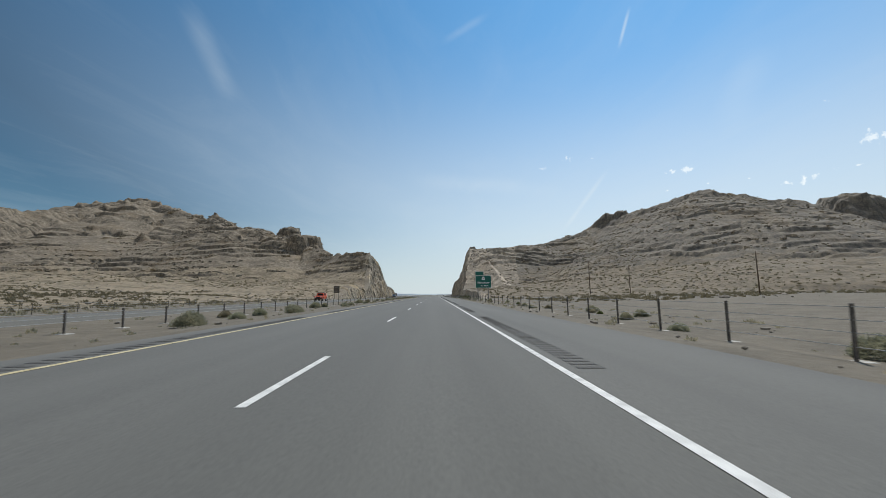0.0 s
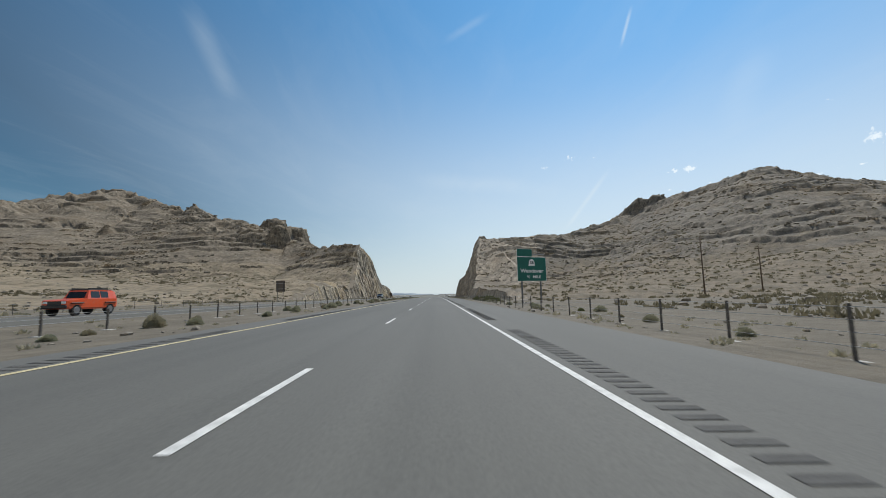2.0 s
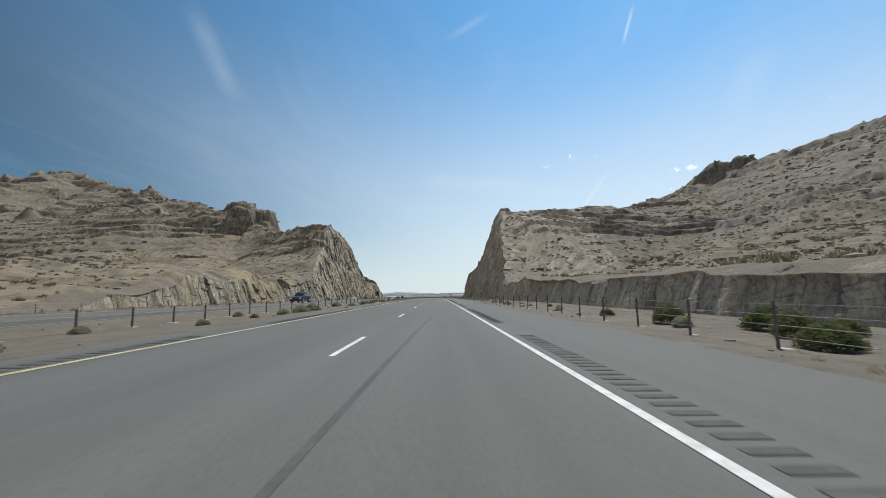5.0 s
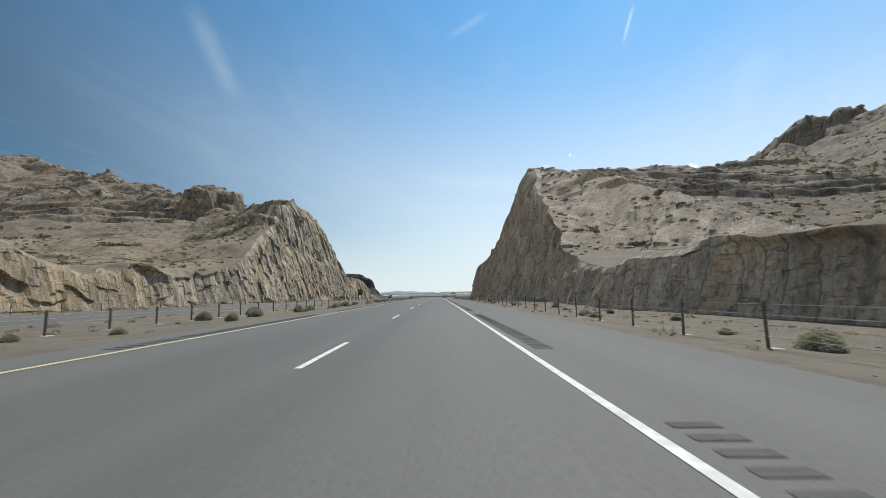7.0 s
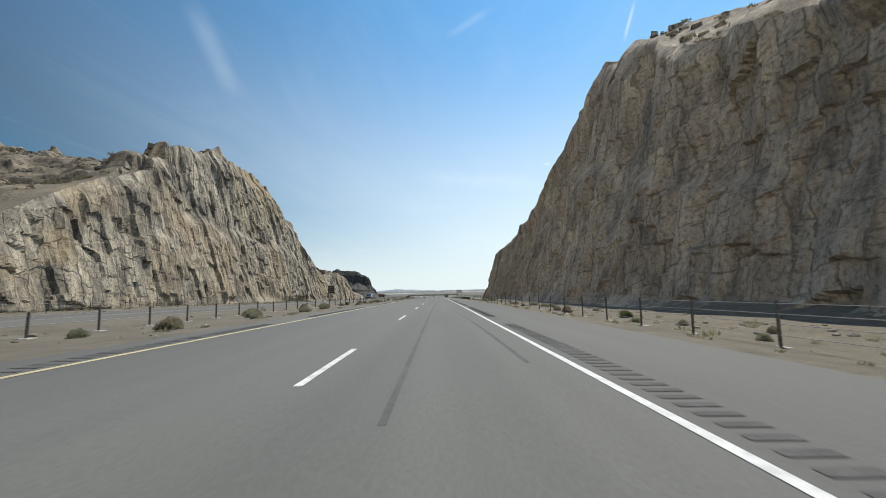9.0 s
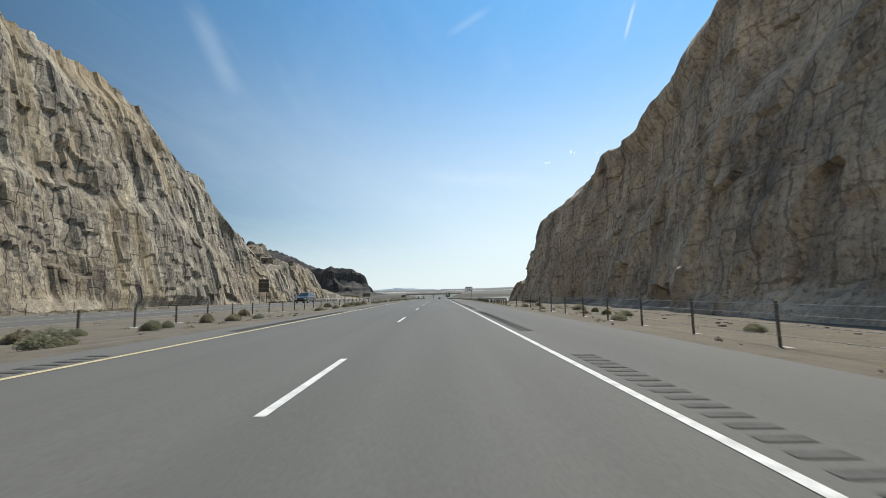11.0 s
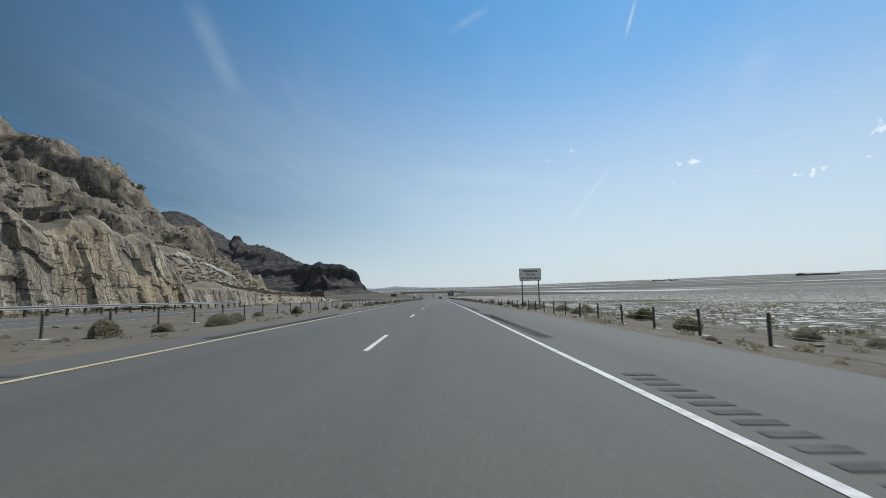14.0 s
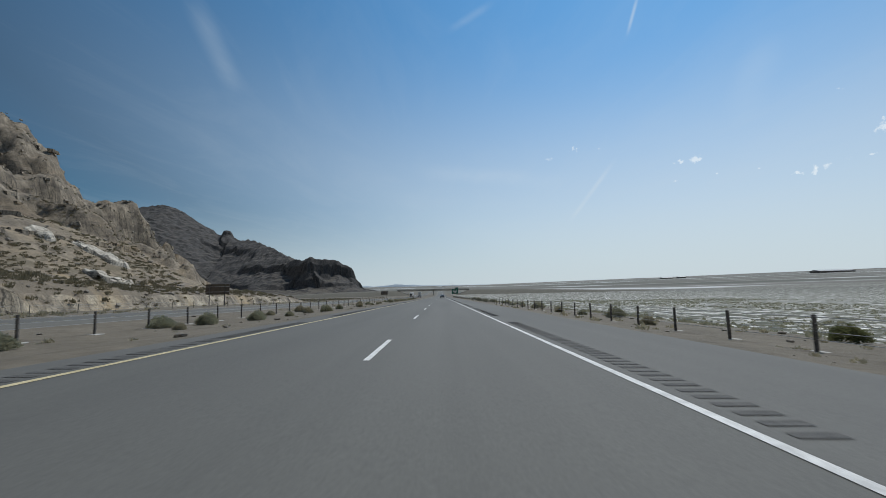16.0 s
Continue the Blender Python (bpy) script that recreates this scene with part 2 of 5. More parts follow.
def rock_material(name, dark, mid, pale, sand, sand_from, sand_to, strata=0.0, rust=(0.37, 0.26, 0.135), bare=None, ochre=0.0, joints=0.75):
    """Weathered rock on the steep faces, sand and gravel on what lies flat."""
    m = material(name, mid, 0.92)
    nt = m.node_tree
    broad = noise_node(nt, 0.035, 7, 0.6)
    streak = noise_node(nt, 0.34, 10, 0.70, (1.0, 1.0, 0.24))
    band = noise_node(nt, 0.30, 6, 0.6, (0.12, 0.12, 1.0), 0.4)
    fine = noise_node(nt, 2.6, 10, 0.75)
    col = ramp_node(nt, streak, ((0.34, dark), (0.48, mid), (0.64, pale)))
    col = mix_node(nt, range_node(nt, broad, 0.52, 0.66, 0, 0.5), col, rust)
    if strata:
        col = mix_node(nt, range_node(nt, band, 0.50, 0.62, 0, strata), col, dark)
    col = mix_node(nt, 0.85, col, ramp_node(nt, fine, ((0.34, (0.25, 0.24, 0.23)), (0.50, (1, 1, 1)), (0.70, (1.3, 1.26, 1.2)))), "MULTIPLY")
    geo = nt.nodes.new("ShaderNodeNewGeometry")
    sep = nt.nodes.new("ShaderNodeSeparateXYZ")
    nt.links.new(geo.outputs["Normal"], sep.inputs[0])
    up = nt.nodes.new("ShaderNodeMath")
    up.operation = "MULTIPLY_ADD"
    up.inputs[1].default_value, up.inputs[2].default_value = 0.28, -0.14
    nt.links.new(noise_node(nt, 0.25, 8, 0.7), up.inputs[0])
    tot = nt.nodes.new("ShaderNodeMath")
    tot.operation = "ADD"
    nt.links.new(sep.outputs["Z"], tot.inputs[0])
    nt.links.new(up.outputs[0], tot.inputs[1])
    sand_col = mix_node(nt, noise_node(nt, 0.09, 7, 0.65), sand, tuple(c * 0.66 for c in sand))
    sand_col = mix_node(nt, 0.5, sand_col, ramp_node(nt, fine, ((0.32, (0.45, 0.43, 0.40)), (0.5, (1, 1, 1)))), "MULTIPLY")
    if bare:
        # low dry growth and dark gravel in blotches
        tuft = noise_node(nt, 0.24, 7, 0.72, None, 0.5)
        sand_col = mix_node(nt, range_node(nt, tuft, 0.48, 0.55, 0, 0.75), sand_col, tuple(c * k for c, k in zip(sand, (0.42, 0.44, 0.42))))
    lie = range_node(nt, tot.outputs[0], sand_from, sand_to)
    if bare:
        # bedrock breaks through the sand in bands, more of it higher up
        pos = nt.nodes.new("ShaderNodeSeparateXYZ")
        nt.links.new(geo.outputs["Position"], pos.inputs[0])
        high = range_node(nt, pos.outputs["Z"], bare[0], bare[1], -0.24, bare[3])
        more = nt.nodes.new("ShaderNodeMath")
        nt.links.new(high, more.inputs[0])
        nt.links.new(range_node(nt, pos.outputs["Y"], bare[2], bare[2] + 25, 0, 0.2), more.inputs[1])
        high = more.outputs[0]
        add = nt.nodes.new("ShaderNodeMath")
        nt.links.new(noise_node(nt, 0.11, 9, 0.68, (0.45, 0.45, 1.5), 0.3), add.inputs[0])
        nt.links.new(high, add.inputs[1])
        cover = range_node(nt, add.outputs[0], 0.44, 0.54, 1.0, 0.18)
        both = nt.nodes.new("ShaderNodeMath")
        both.operation = "MULTIPLY"
        nt.links.new(lie, both.inputs[0])
        nt.links.new(cover, both.inputs[1])
        lie = both.outputs[0]
    col = mix_node(nt, lie, col, sand_col)
    # steep joints that part the face into upright blocks, each of its own tone, and finer cracks within them
    tc = nt.nodes.new("ShaderNodeTexCoord")
    nz = nt.nodes.new("ShaderNodeTexNoise")
    nz.inputs["Scale"].default_value, nz.inputs["Detail"].default_value, nz.inputs["Roughness"].default_value = 0.28, 7, 0.62
    nt.links.new(tc.outputs["Object"], nz.inputs["Vector"])
    off = nt.nodes.new("ShaderNodeVectorMath")
    off.operation = "MULTIPLY_ADD"
    off.inputs[1].default_value, off.inputs[2].default_value = (2.4, 2.4, 2.4), (-1.2, -1.2, -1.2)
    nt.links.new(nz.outputs["Color"], off.inputs[0])
    wob = nt.nodes.new("ShaderNodeVectorMath")
    wob.operation = "ADD"
    nt.links.new(tc.outputs["Object"], wob.inputs[0])
    nt.links.new(off.outputs[0], wob.inputs[1])
    mp = nt.nodes.new("ShaderNodeMapping")
    mp.inputs["Rotation"].default_value = (radians(9), 0, 0)
    nt.links.new(wob.outputs[0], mp.inputs["Vector"])
    split = nt.nodes.new("ShaderNodeSeparateXYZ")
    nt.links.new(mp.outputs[0], split.inputs[0])
    face = nt.nodes.new("ShaderNodeCombineXYZ")
    nt.links.new(split.outputs["Z"], face.inputs["X"])
    nt.links.new(split.outputs["Y"], face.inputs["Y"])
    steep = range_node(nt, sep.outputs["Z"], 0.62, 0.40)
    lines_of = []
    for long, wide, gap, much in ((4.6, 1.9, 0.11, joints), (1.6, 0.66, 0.05, 0.6 * joints)):
        br = nt.nodes.new("ShaderNodeTexBrick")
        br.offset, br.squash, br.squash_frequency = 0.37, 1.35, 3
        br.inputs["Color1"].default_value, br.inputs["Color2"].default_value, br.inputs["Mortar"].default_value = (0.66, 0.66, 0.67, 1), (1.22, 1.20, 1.15, 1), (0.8, 0.8, 0.8, 1)
        br.inputs["Scale"].default_value, br.inputs["Brick Width"].default_value, br.inputs["Row Height"].default_value = 1.0, long, wide
        br.inputs["Mortar Size"].default_value, br.inputs["Mortar Smooth"].default_value = gap, 0.4
        nt.links.new(face.outputs[0], br.inputs["Vector"])
        tone = nt.nodes.new("ShaderNodeMath")
        tone.operation = "MULTIPLY"
        tone.inputs[1].default_value = 0.75 * much
        nt.links.new(steep, tone.inputs[0])
        col = mix_node(nt, tone.outputs[0], col, br.outputs["Color"], "MULTIPLY")
        jm = nt.nodes.new("ShaderNodeMath")
        jm.operation = "MULTIPLY"
        nt.links.new(br.outputs["Fac"], jm.inputs[0])
        nt.links.new(steep, jm.inputs[1])
        jf = nt.nodes.new("ShaderNodeMath")
        jf.operation = "MULTIPLY"
        jf.inputs[1].default_value = much
        nt.links.new(jm.outputs[0], jf.inputs[0])
        col = mix_node(nt, jf.outputs[0], col, tuple(c * 0.4 for c in dark))
        lines_of.append(br.outputs["Fac"])
    if ochre:
        stain = noise_node(nt, 0.075, 8, 0.66, (1.0, 1.0, 0.5), 0.6)
        col = mix_node(nt, range_node(nt, stain, 0.54, 0.63, 0, ochre), col, (0.45, 0.335, 0.175), "MIX")
    hgt = mix_node(nt, 0.5, streak, fine)
    n1 = bump_node(nt, hgt, 1.0, 0.4)
    deep = range_node(nt, lines_of[0], 0.0, 1.0, 1.0, 0.0)
    return finish(m, col, bump_node(nt, deep, 0.6 * joints, 0.3, n1))


M_ROCK_L = rock_material("cut_rock_pale", (0.080, 0.072, 0.062), (0.29, 0.252, 0.196), (0.56, 0.495, 0.38), (0.225, 0.187, 0.138), 0.60, 0.78, ochre=0.42, joints=0.72)
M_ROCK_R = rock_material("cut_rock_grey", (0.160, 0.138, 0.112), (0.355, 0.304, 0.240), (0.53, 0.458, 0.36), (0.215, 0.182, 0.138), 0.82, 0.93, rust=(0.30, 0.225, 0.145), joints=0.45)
M_SLOPE_L = rock_material("weathered_slope_tan", (0.074, 0.063, 0.050), (0.180, 0.150, 0.112), (0.31, 0.262, 0.196), (0.325, 0.262, 0.180), 0.74, 0.88, 0.45, (0.19, 0.14, 0.085), bare=(25, 44, 425, 0.03))
M_SLOPE_R = rock_material("weathered_slope_grey", (0.070, 0.064, 0.056), (0.150, 0.134, 0.110), (0.25, 0.218, 0.172), (0.240, 0.193, 0.134), 0.76, 0.91, 0.35, (0.22, 0.17, 0.11), bare=(2, 24, 338, 0.10))
# far ridge: colour darkened to stand for its backlit shade
M_ROCK_FAR = rock_material("shade_toned_ridge_rock", (0.028, 0.028, 0.030), (0.052, 0.050, 0.049), (0.088, 0.083, 0.077), (0.105, 0.092, 0.074), 0.86, 0.97, 0.25, (0.075, 0.066, 0.058))


def asphalt_material():
    m = material("asphalt", (0.1, 0.1, 0.1), 0.82)
    nt = m.node_tree
    broad = noise_node(nt, 0.10, 5, 0.6, (1.0, 0.12, 1.0))
    wear = noise_node(nt, 0.9, 4, 0.5, (1.0, 0.012, 1.0))
    grain = noise_node(nt, 28, 6, 0.75)
    col = ramp_node(nt, broad, ((0.35, (0.102, 0.101, 0.091)), (0.68, (0.146, 0.144, 0.131))))
    col = mix_node(nt, 0.5, col, ramp_node(nt, wear, ((0.35, (0.72, 0.72, 0.73)), (0.6, (1, 1, 1)))), "MULTIPLY")
    col = mix_node(nt, 0.5, col, ramp_node(nt, grain, ((0.35, (0.55, 0.55, 0.55)), (0.6, (1.1, 1.1, 1.1)))), "MULTIPLY")
    return finish(m, col, bump_node(nt, grain, 0.25, 0.01))


M_ASPHALT = asphalt_material()
M_RUMBLE = grainy("milled_asphalt", ((0.4, (0.075, 0.073, 0.069)), (0.7, (0.12, 0.117, 0.11))), 3.0)
M_SEAL = grainy("tyre_mark", ((0.4, (0.086, 0.086, 0.081)), (0.7, (0.120, 0.119, 0.112))), 1.5)
M_WHITE = grainy("road_paint_white", ((0.35, (0.55, 0.55, 0.53)), (0.6, (0.78, 0.78, 0.75))), 5.0, 0.7)
M_YELLOW = grainy("road_paint_yellow", ((0.35, (0.48, 0.40, 0.22)), (0.6, (0.62, 0.53, 0.32))), 5.0, 0.7)
M_GRAVEL = grainy("shoulder_gravel", ((0.35, (0.106, 0.100, 0.080)), (0.65, (0.155, 0.145, 0.116))), 0.5, 0.95, 14)
M_STEEL = grainy("galvanised_steel", ((0.4, (0.34, 0.34, 0.34)), (0.7, (0.50, 0.50, 0.49))), 4.0, 0.5)
M_POST = grainy("weathered_post", ((0.4, (0.075, 0.069, 0.063)), (0.7, (0.15, 0.136, 0.12))), 6.0, 0.8)
M_SIGNPOST = grainy("dull_steel_post", ((0.4, (0.115, 0.118, 0.116)), (0.7, (0.20, 0.20, 0.195))), 4.0, 0.6)
M_CONCRETE = grainy("concrete", ((0.4, (0.40, 0.385, 0.35)), (0.7, (0.55, 0.53, 0.49))), 2.0, 0.9)
M_GREEN = grainy("green_sign_sheet", ((0.3, (0.004, 0.112, 0.082)), (0.7, (0.005, 0.140, 0.100))), 1.2, 0.45, bump=0.05)
M_SIGNWHITE = material("white_sign_sheet", (0.78, 0.79, 0.77), 0.5)
M_SIGNBLACK = material("black_sign_ink", (0.02, 0.02, 0.02), 0.6)
M_SIGNBACK = grainy("bare_aluminium_back", ((0.4, (0.085, 0.065, 0.05)), (0.7, (0.14, 0.11, 0.085))), 1.5, 0.6)
M_WOOD = grainy("pole_wood", ((0.4, (0.09, 0.065, 0.045)), (0.7, (0.16, 0.12, 0.085))), 3.0, 0.9)


def plain_material():
    """Desert floor: gravel near the hills, grey-green scrub and white salt on the flats."""
    m = material("desert_floor", (0.3, 0.26, 0.2), 0.95)
    nt = m.node_tree
    broad = noise_node(nt, 0.012, 8, 0.62, (0.35, 1.0, 1.0))
    mid = noise_node(nt, 0.42, 9, 0.72, (0.8, 1.0, 1.0), 0.5)
    fine = noise_node(nt, 2.2, 9, 0.75)
    gravel = ramp_node(nt, mid, ((0.35, (0.112, 0.096, 0.071)), (0.65, (0.176, 0.151, 0.113))))
    flats = ramp_node(nt, mid, ((0.32, (0.045, 0.050, 0.032)), (0.49, (0.095, 0.096, 0.066)), (0.525, (0.17, 0.165, 0.13)), (0.56, (0.66, 0.65, 0.61))))
    geo = nt.nodes.new("ShaderNodeNewGeometry")
    sep = nt.nodes.new("ShaderNodeSeparateXYZ")
    nt.links.new(geo.outputs["Position"], sep.inputs[0])
    salt = nt.nodes.new("ShaderNodeMath")
    salt.operation = "MULTIPLY"
    nt.links.new(range_node(nt, sep.outputs["Y"], 430, 490), salt.inputs[0])
    nt.links.new(range_node(nt, sep.outputs["X"], 14, 24), salt.inputs[1])
    # salt pans and dark shores lie in long bands across the plain
    turn = nt.nodes.new("ShaderNodeMapping")
    turn.vector_type = "TEXTURE"
    turn.inputs["Rotation"].default_value = (0, 0, radians(-33))
    turn.inputs["Scale"].default_value = (5.0, 1.0, 1.0)
    nt.links.new(geo.outputs["Position"], turn.inputs["Vector"])
    pans = nt.nodes.new("ShaderNodeTexNoise")
    pans.inputs["Scale"].default_value, pans.inputs["Detail"].default_value, pans.inputs["Roughness"].default_value = 0.006, 7, 0.62
    nt.links.new(turn.outputs[0], pans.inputs["Vector"])
    out = nt.nodes.new("ShaderNodeSeparateXYZ")
    nt.links.new(turn.outputs[0], out.inputs[0])
    broad = pans.outputs[0]
    far = range_node(nt, out.outputs["Y"], 760, 1200)
    scrub = ramp_node(nt, broad, ((0.35, (0.075, 0.076, 0.062)), (0.50, (0.125, 0.120, 0.098)), (0.57, (0.18, 0.172, 0.148)), (0.635, (0.66, 0.67, 0.68))))
    col = mix_node(nt, salt.outputs[0], gravel, flats)
    col = mix_node(nt, far, col, scrub)
    col = mix_node(nt, 0.5, col, ramp_node(nt, fine, ((0.32, (0.5, 0.49, 0.47)), (0.55, (1.05, 1.05, 1.05)))), "MULTIPLY")
    return finish(m, col, bump_node(nt, fine, 0.6, 0.12))


M_PLAIN = plain_material()


# ---------------------------------------------------------------- small tools
def part(name, bm, mat, parent=None, label="", smooth=False):
    me = bpy.data.meshes.new(name)
    bm.to_mesh(me)
    bm.free()
    if smooth:
        me.polygons.foreach_set("use_smooth", [True] * len(me.polygons))
    me.materials.append(mat)
    ob = new(name, me)
    if parent is not None:
        ob.parent = parent
    return tagged(ob, label)


def grid_mesh(name, pts, mat, smooth=True):
    """A mesh from an array of rows x columns x 3."""
    r, c, _ = pts.shape
    idx = np.arange(r * c).reshape(r, c)
    quads = np.stack((idx[:-1, :-1], idx[:-1, 1:], idx[1:, 1:], idx[1:, :-1]), -1).reshape(-1, 4)
    me = bpy.data.meshes.new(name)
    me.vertices.add(r * c)
    me.vertices.foreach_set("co", pts.astype(np.float32).ravel())
    me.loops.add(quads.size)
    me.loops.foreach_set("vertex_index", quads.astype(np.int32).ravel())
    me.polygons.add(len(quads))
    me.polygons.foreach_set("loop_start", np.arange(0, quads.size, 4, dtype=np.int32))
    me.update(calc_edges=True)
    me.polygons.foreach_set("use_smooth", [smooth] * len(quads))
    me.materials.append(mat)
    return me


def box(bm, x0, x1, y0, y1, z0, z1, bevel=0.0):
    m = Matrix.LocRotScale(((x0 + x1) / 2, (y0 + y1) / 2, (z0 + z1) / 2), None, (x1 - x0, y1 - y0, z1 - z0))
    made = bmesh.ops.create_cube(bm, size=1, matrix=m)["verts"]
    if bevel:
        edges = {e for v in made for e in v.link_edges}
        bmesh.ops.bevel(bm, geom=list(edges), offset=bevel, segments=1, affect="EDGES")


def rod(bm, a, b, r0, r1=None, seg=8):
    a, b = Vector(a), Vector(b)
    m = Matrix.Translation((a + b) / 2) @ (b - a).to_track_quat("Z", "Y").to_matrix().to_4x4()
    bmesh.ops.create_cone(bm, cap_ends=True, segments=seg, radius1=r0, radius2=r0 if r1 is None else r1, depth=(b - a).length, matrix=m)


# ---------------------------------------------------------------- noise on arrays
def hash01(i, j, k, seed):
    h = (i.astype(np.int64) * 374761393 + j.astype(np.int64) * 668265263 + k.astype(np.int64) * 2147483647 + seed * 974634777) & 0xFFFFFFFF
    h = ((h ^ (h >> 13)) * 1274126177) & 0xFFFFFFFF
    h = ((h ^ (h >> 16)) * 2246822519) & 0xFFFFFFFF
    return ((h ^ (h >> 15)) & 0xFFFFFF) / float(0xFFFFFF)


def vnoise(x, y, z=None, seed=0):
    z = np.zeros_like(x) if z is None else z
    xi, yi, zi = np.floor(x), np.floor(y), np.floor(z)
    f = [v - w for v, w in ((x, xi), (y, yi), (z, zi))]
    u, v, w = [t * t * t * (t * (t * 6 - 15) + 10) for t in f]
    out = 0.0
    for a in (0, 1):
        for b in (0, 1):
            for c in (0, 1):
                wgt = (u if a else 1 - u) * (v if b else 1 - v) * (w if c else 1 - w)
                out = out + wgt * hash01(xi + a, yi + b, zi + c, seed)
    return out * 2 - 1


def fbm(x, y, z=None, octaves=5, seed=0, gain=0.5):
    total, amp, s = 0.0, 1.0, 1.0
    for o in range(octaves):
        total = total + amp * vnoise(x * s, y * s, None if z is None else z * s, seed + o * 17)
        amp *= gain
        s *= 2.03
    return total


def smooth01(a, b, v):
    t = np.clip((v - a) / (b - a), 0, 1)
    return t * t * (3 - 2 * t)


# ---------------------------------------------------------------- the lie of the land
PLAIN = -17.0


def ground_z(x, y):
    """The open ground: carriageway level in the corridor, flats beyond the hills."""
    zr = road_z(y)
    near = zr + np.where(x < -5.5, 0.11, CROSS * np.minimum(x, 7.3)) - 0.06
    ditch = -0.42 * smooth01(7.6, 11.5, x) - 0.32 * smooth01(-6.0, -10.5, x) + 0.20 * smooth01(-12.5, -17.0, x)
    side = near + ditch
    flats = np.maximum(PLAIN, zr - 3.2 - 0.010 * np.clip(x - 20, 0, 900)) + 0.021 * np.clip(x - 350, 0, 6000)
    open_right = smooth01(12, 34, x) * smooth01(425, 470, y)
    z = side * (1 - open_right) + flats * open_right
    far = smooth01(900, 1500, y) * smooth01(14, 60, np.abs(x))
    return z * (1 - far) + (PLAIN + 0.021 * np.clip(x - 350, 0, 6000)) * far


def ridge(x, y, crest, front, back, apron, run_out=0.2, hand=1, rim=0.0, lip=11.0):
    """Height of a ridge along a crest line, and its share of the crest's height: steep flanks that run out into a gentle apron. hand tells on which side of the line its front lies."""
    best = np.full_like(x, -1e9)
    share = np.zeros_like(x)
    for (x0, y0, z0), (x1, y1, z1) in zip(crest[:-1], crest[1:]):
        dx, dy = x1 - x0, y1 - y0
        t = np.clip(((x - x0) * dx + (y - y0) * dy) / (dx * dx + dy * dy), 0, 1)
        px, py, pz = x0 + t * dx, y0 + t * dy, z0 + t * (z1 - z0)
        d = np.hypot(x - px, y - py)
        k = np.where((dx * (y - y0) - dy * (x - x0)) * hand > 0, front, back)
        drop = rim * smooth01(2.0, lip, d) * np.clip(pz / 50, 0, 1)
        steep = pz - drop - k * d
        foot = apron * pz
        low = foot - run_out * (d - (pz - drop - foot) / k)
        z = np.where(steep > foot, steep, low)
        share = np.where(z > best, z / np.maximum(pz, 8.0), share)
        best = np.maximum(best, z)
    return best, share


def ridges(x, y, specs):
    h, share = np.full_like(x, -30.0), np.zeros_like(x)
    for spec in specs:
        z, q = ridge(x, y, *spec)
        share = np.where(z > h, q, share)
        h = np.maximum(h, z)
    return h, share


def butte(h, x, y, cx, cy, rx, ry, turn, top, side, seed=67):
    """Raises h to a steep-sided block of rock with a worn top, that stands out of the slope."""
    reach = 2.2 * max(rx, ry) + 8
    on = (np.abs(x - cx) < reach) & (np.abs(y - cy) < reach)
    if not on.any():
        return h
    p, q = x[on], y[on]
    c, n = math.cos(radians(turn)), math.sin(radians(turn))
    u, v = ((p - cx) * c + (q - cy) * n) / rx, (-(p - cx) * n + (q - cy) * c) / ry
    d = np.sqrt(np.sqrt(u ** 4 + v ** 4)) + 0.20 * fbm(p / 12, q / 12, None, 3, 91)
    z = top + 0.12 * min(rx, ry) - side * np.clip(d - 1, 0, 9) * min(rx, ry) - 0.22 * d * d * min(rx, ry)
    z = z + 1.1 * blocks(p + 0.4 * q, q - 0.3 * p, 5.0, 6.0, seed) + 2.6 * fbm(p / 10, q / 10, None, 4, seed + 2)
    out = h.copy()
    out[on] = np.maximum(h[on], z)
    return out


LEFT_TOE, RIGHT_TOE = -47.5, 19.3
LEFT_RIDGES = (
    (((-56, 390, 42), (-90, 414, 42), (-112, 450, 43), (-150, 500, 54)), 0.52, 0.74, 0.24, 0.16),
    (((-150, 506, 60), (-205, 535, 81), (-260, 562, 99), (-380, 628, 125), (-500, 700, 172), (-760, 800, 184)), 0.46, 0.85, 0.08, 0.10, 1, 2.0),
    (((-350, 640, 130), (-236, 600, 68), (-226, 660, 67), (-212, 700, 57), (-190, 752, 24), (-178, 830, 0)), 0.40, 0.80, 0.08, 0.12),
    (((-500, 700, 172), (-530, 630, 144), (-560, 560, 124), (-620, 420, 102), (-760, 200, 82)), 0.66, 0.62, 0.07, 0.10),
    (((-58, 372, 38), (-58, 390, 41), (-60, 410, 44), (-61, 424, 39), (-60, 437, 31), (-60, 450, 24), (-58, 460, 17), (-56, 474, 10)), 0.75, 0.9, 0.1, 0.2),
)
RIGHT_RIDGES = (
    (((26, 351, 41), (62, 348, 40), (130, 361, 47), (172, 400, 62), (234, 336, 84), (300, 352, 82), (400, 385, 72), (760, 420, 84)), 0.47, 0.9, 0.2, 0.22, -1),
    (((27, 353, 41), (32, 400, 39), (34, 424, 39), (70, 420, 40), (172, 402, 60)), 0.47, 1.05, 0.10, 0.3, -1),
    (((28, 350, 41), (36, 332, 36), (42, 308, 27), (46, 284, 17), (48, 262, 9), (50, 240, 5)), 0.85, 0.75, 0.1, 0.2),
)


def bench(z, step, sharp, shift):
    """Ledges: steepens the ground at the edge of each bed."""
    q = z / step + shift
    f = q - np.floor(q)
    g = np.clip((f - 0.5) * sharp + 0.5, 0, 1)
    g = g * g * (3 - 2 * g)
    return (np.floor(q) + g - shift) * step


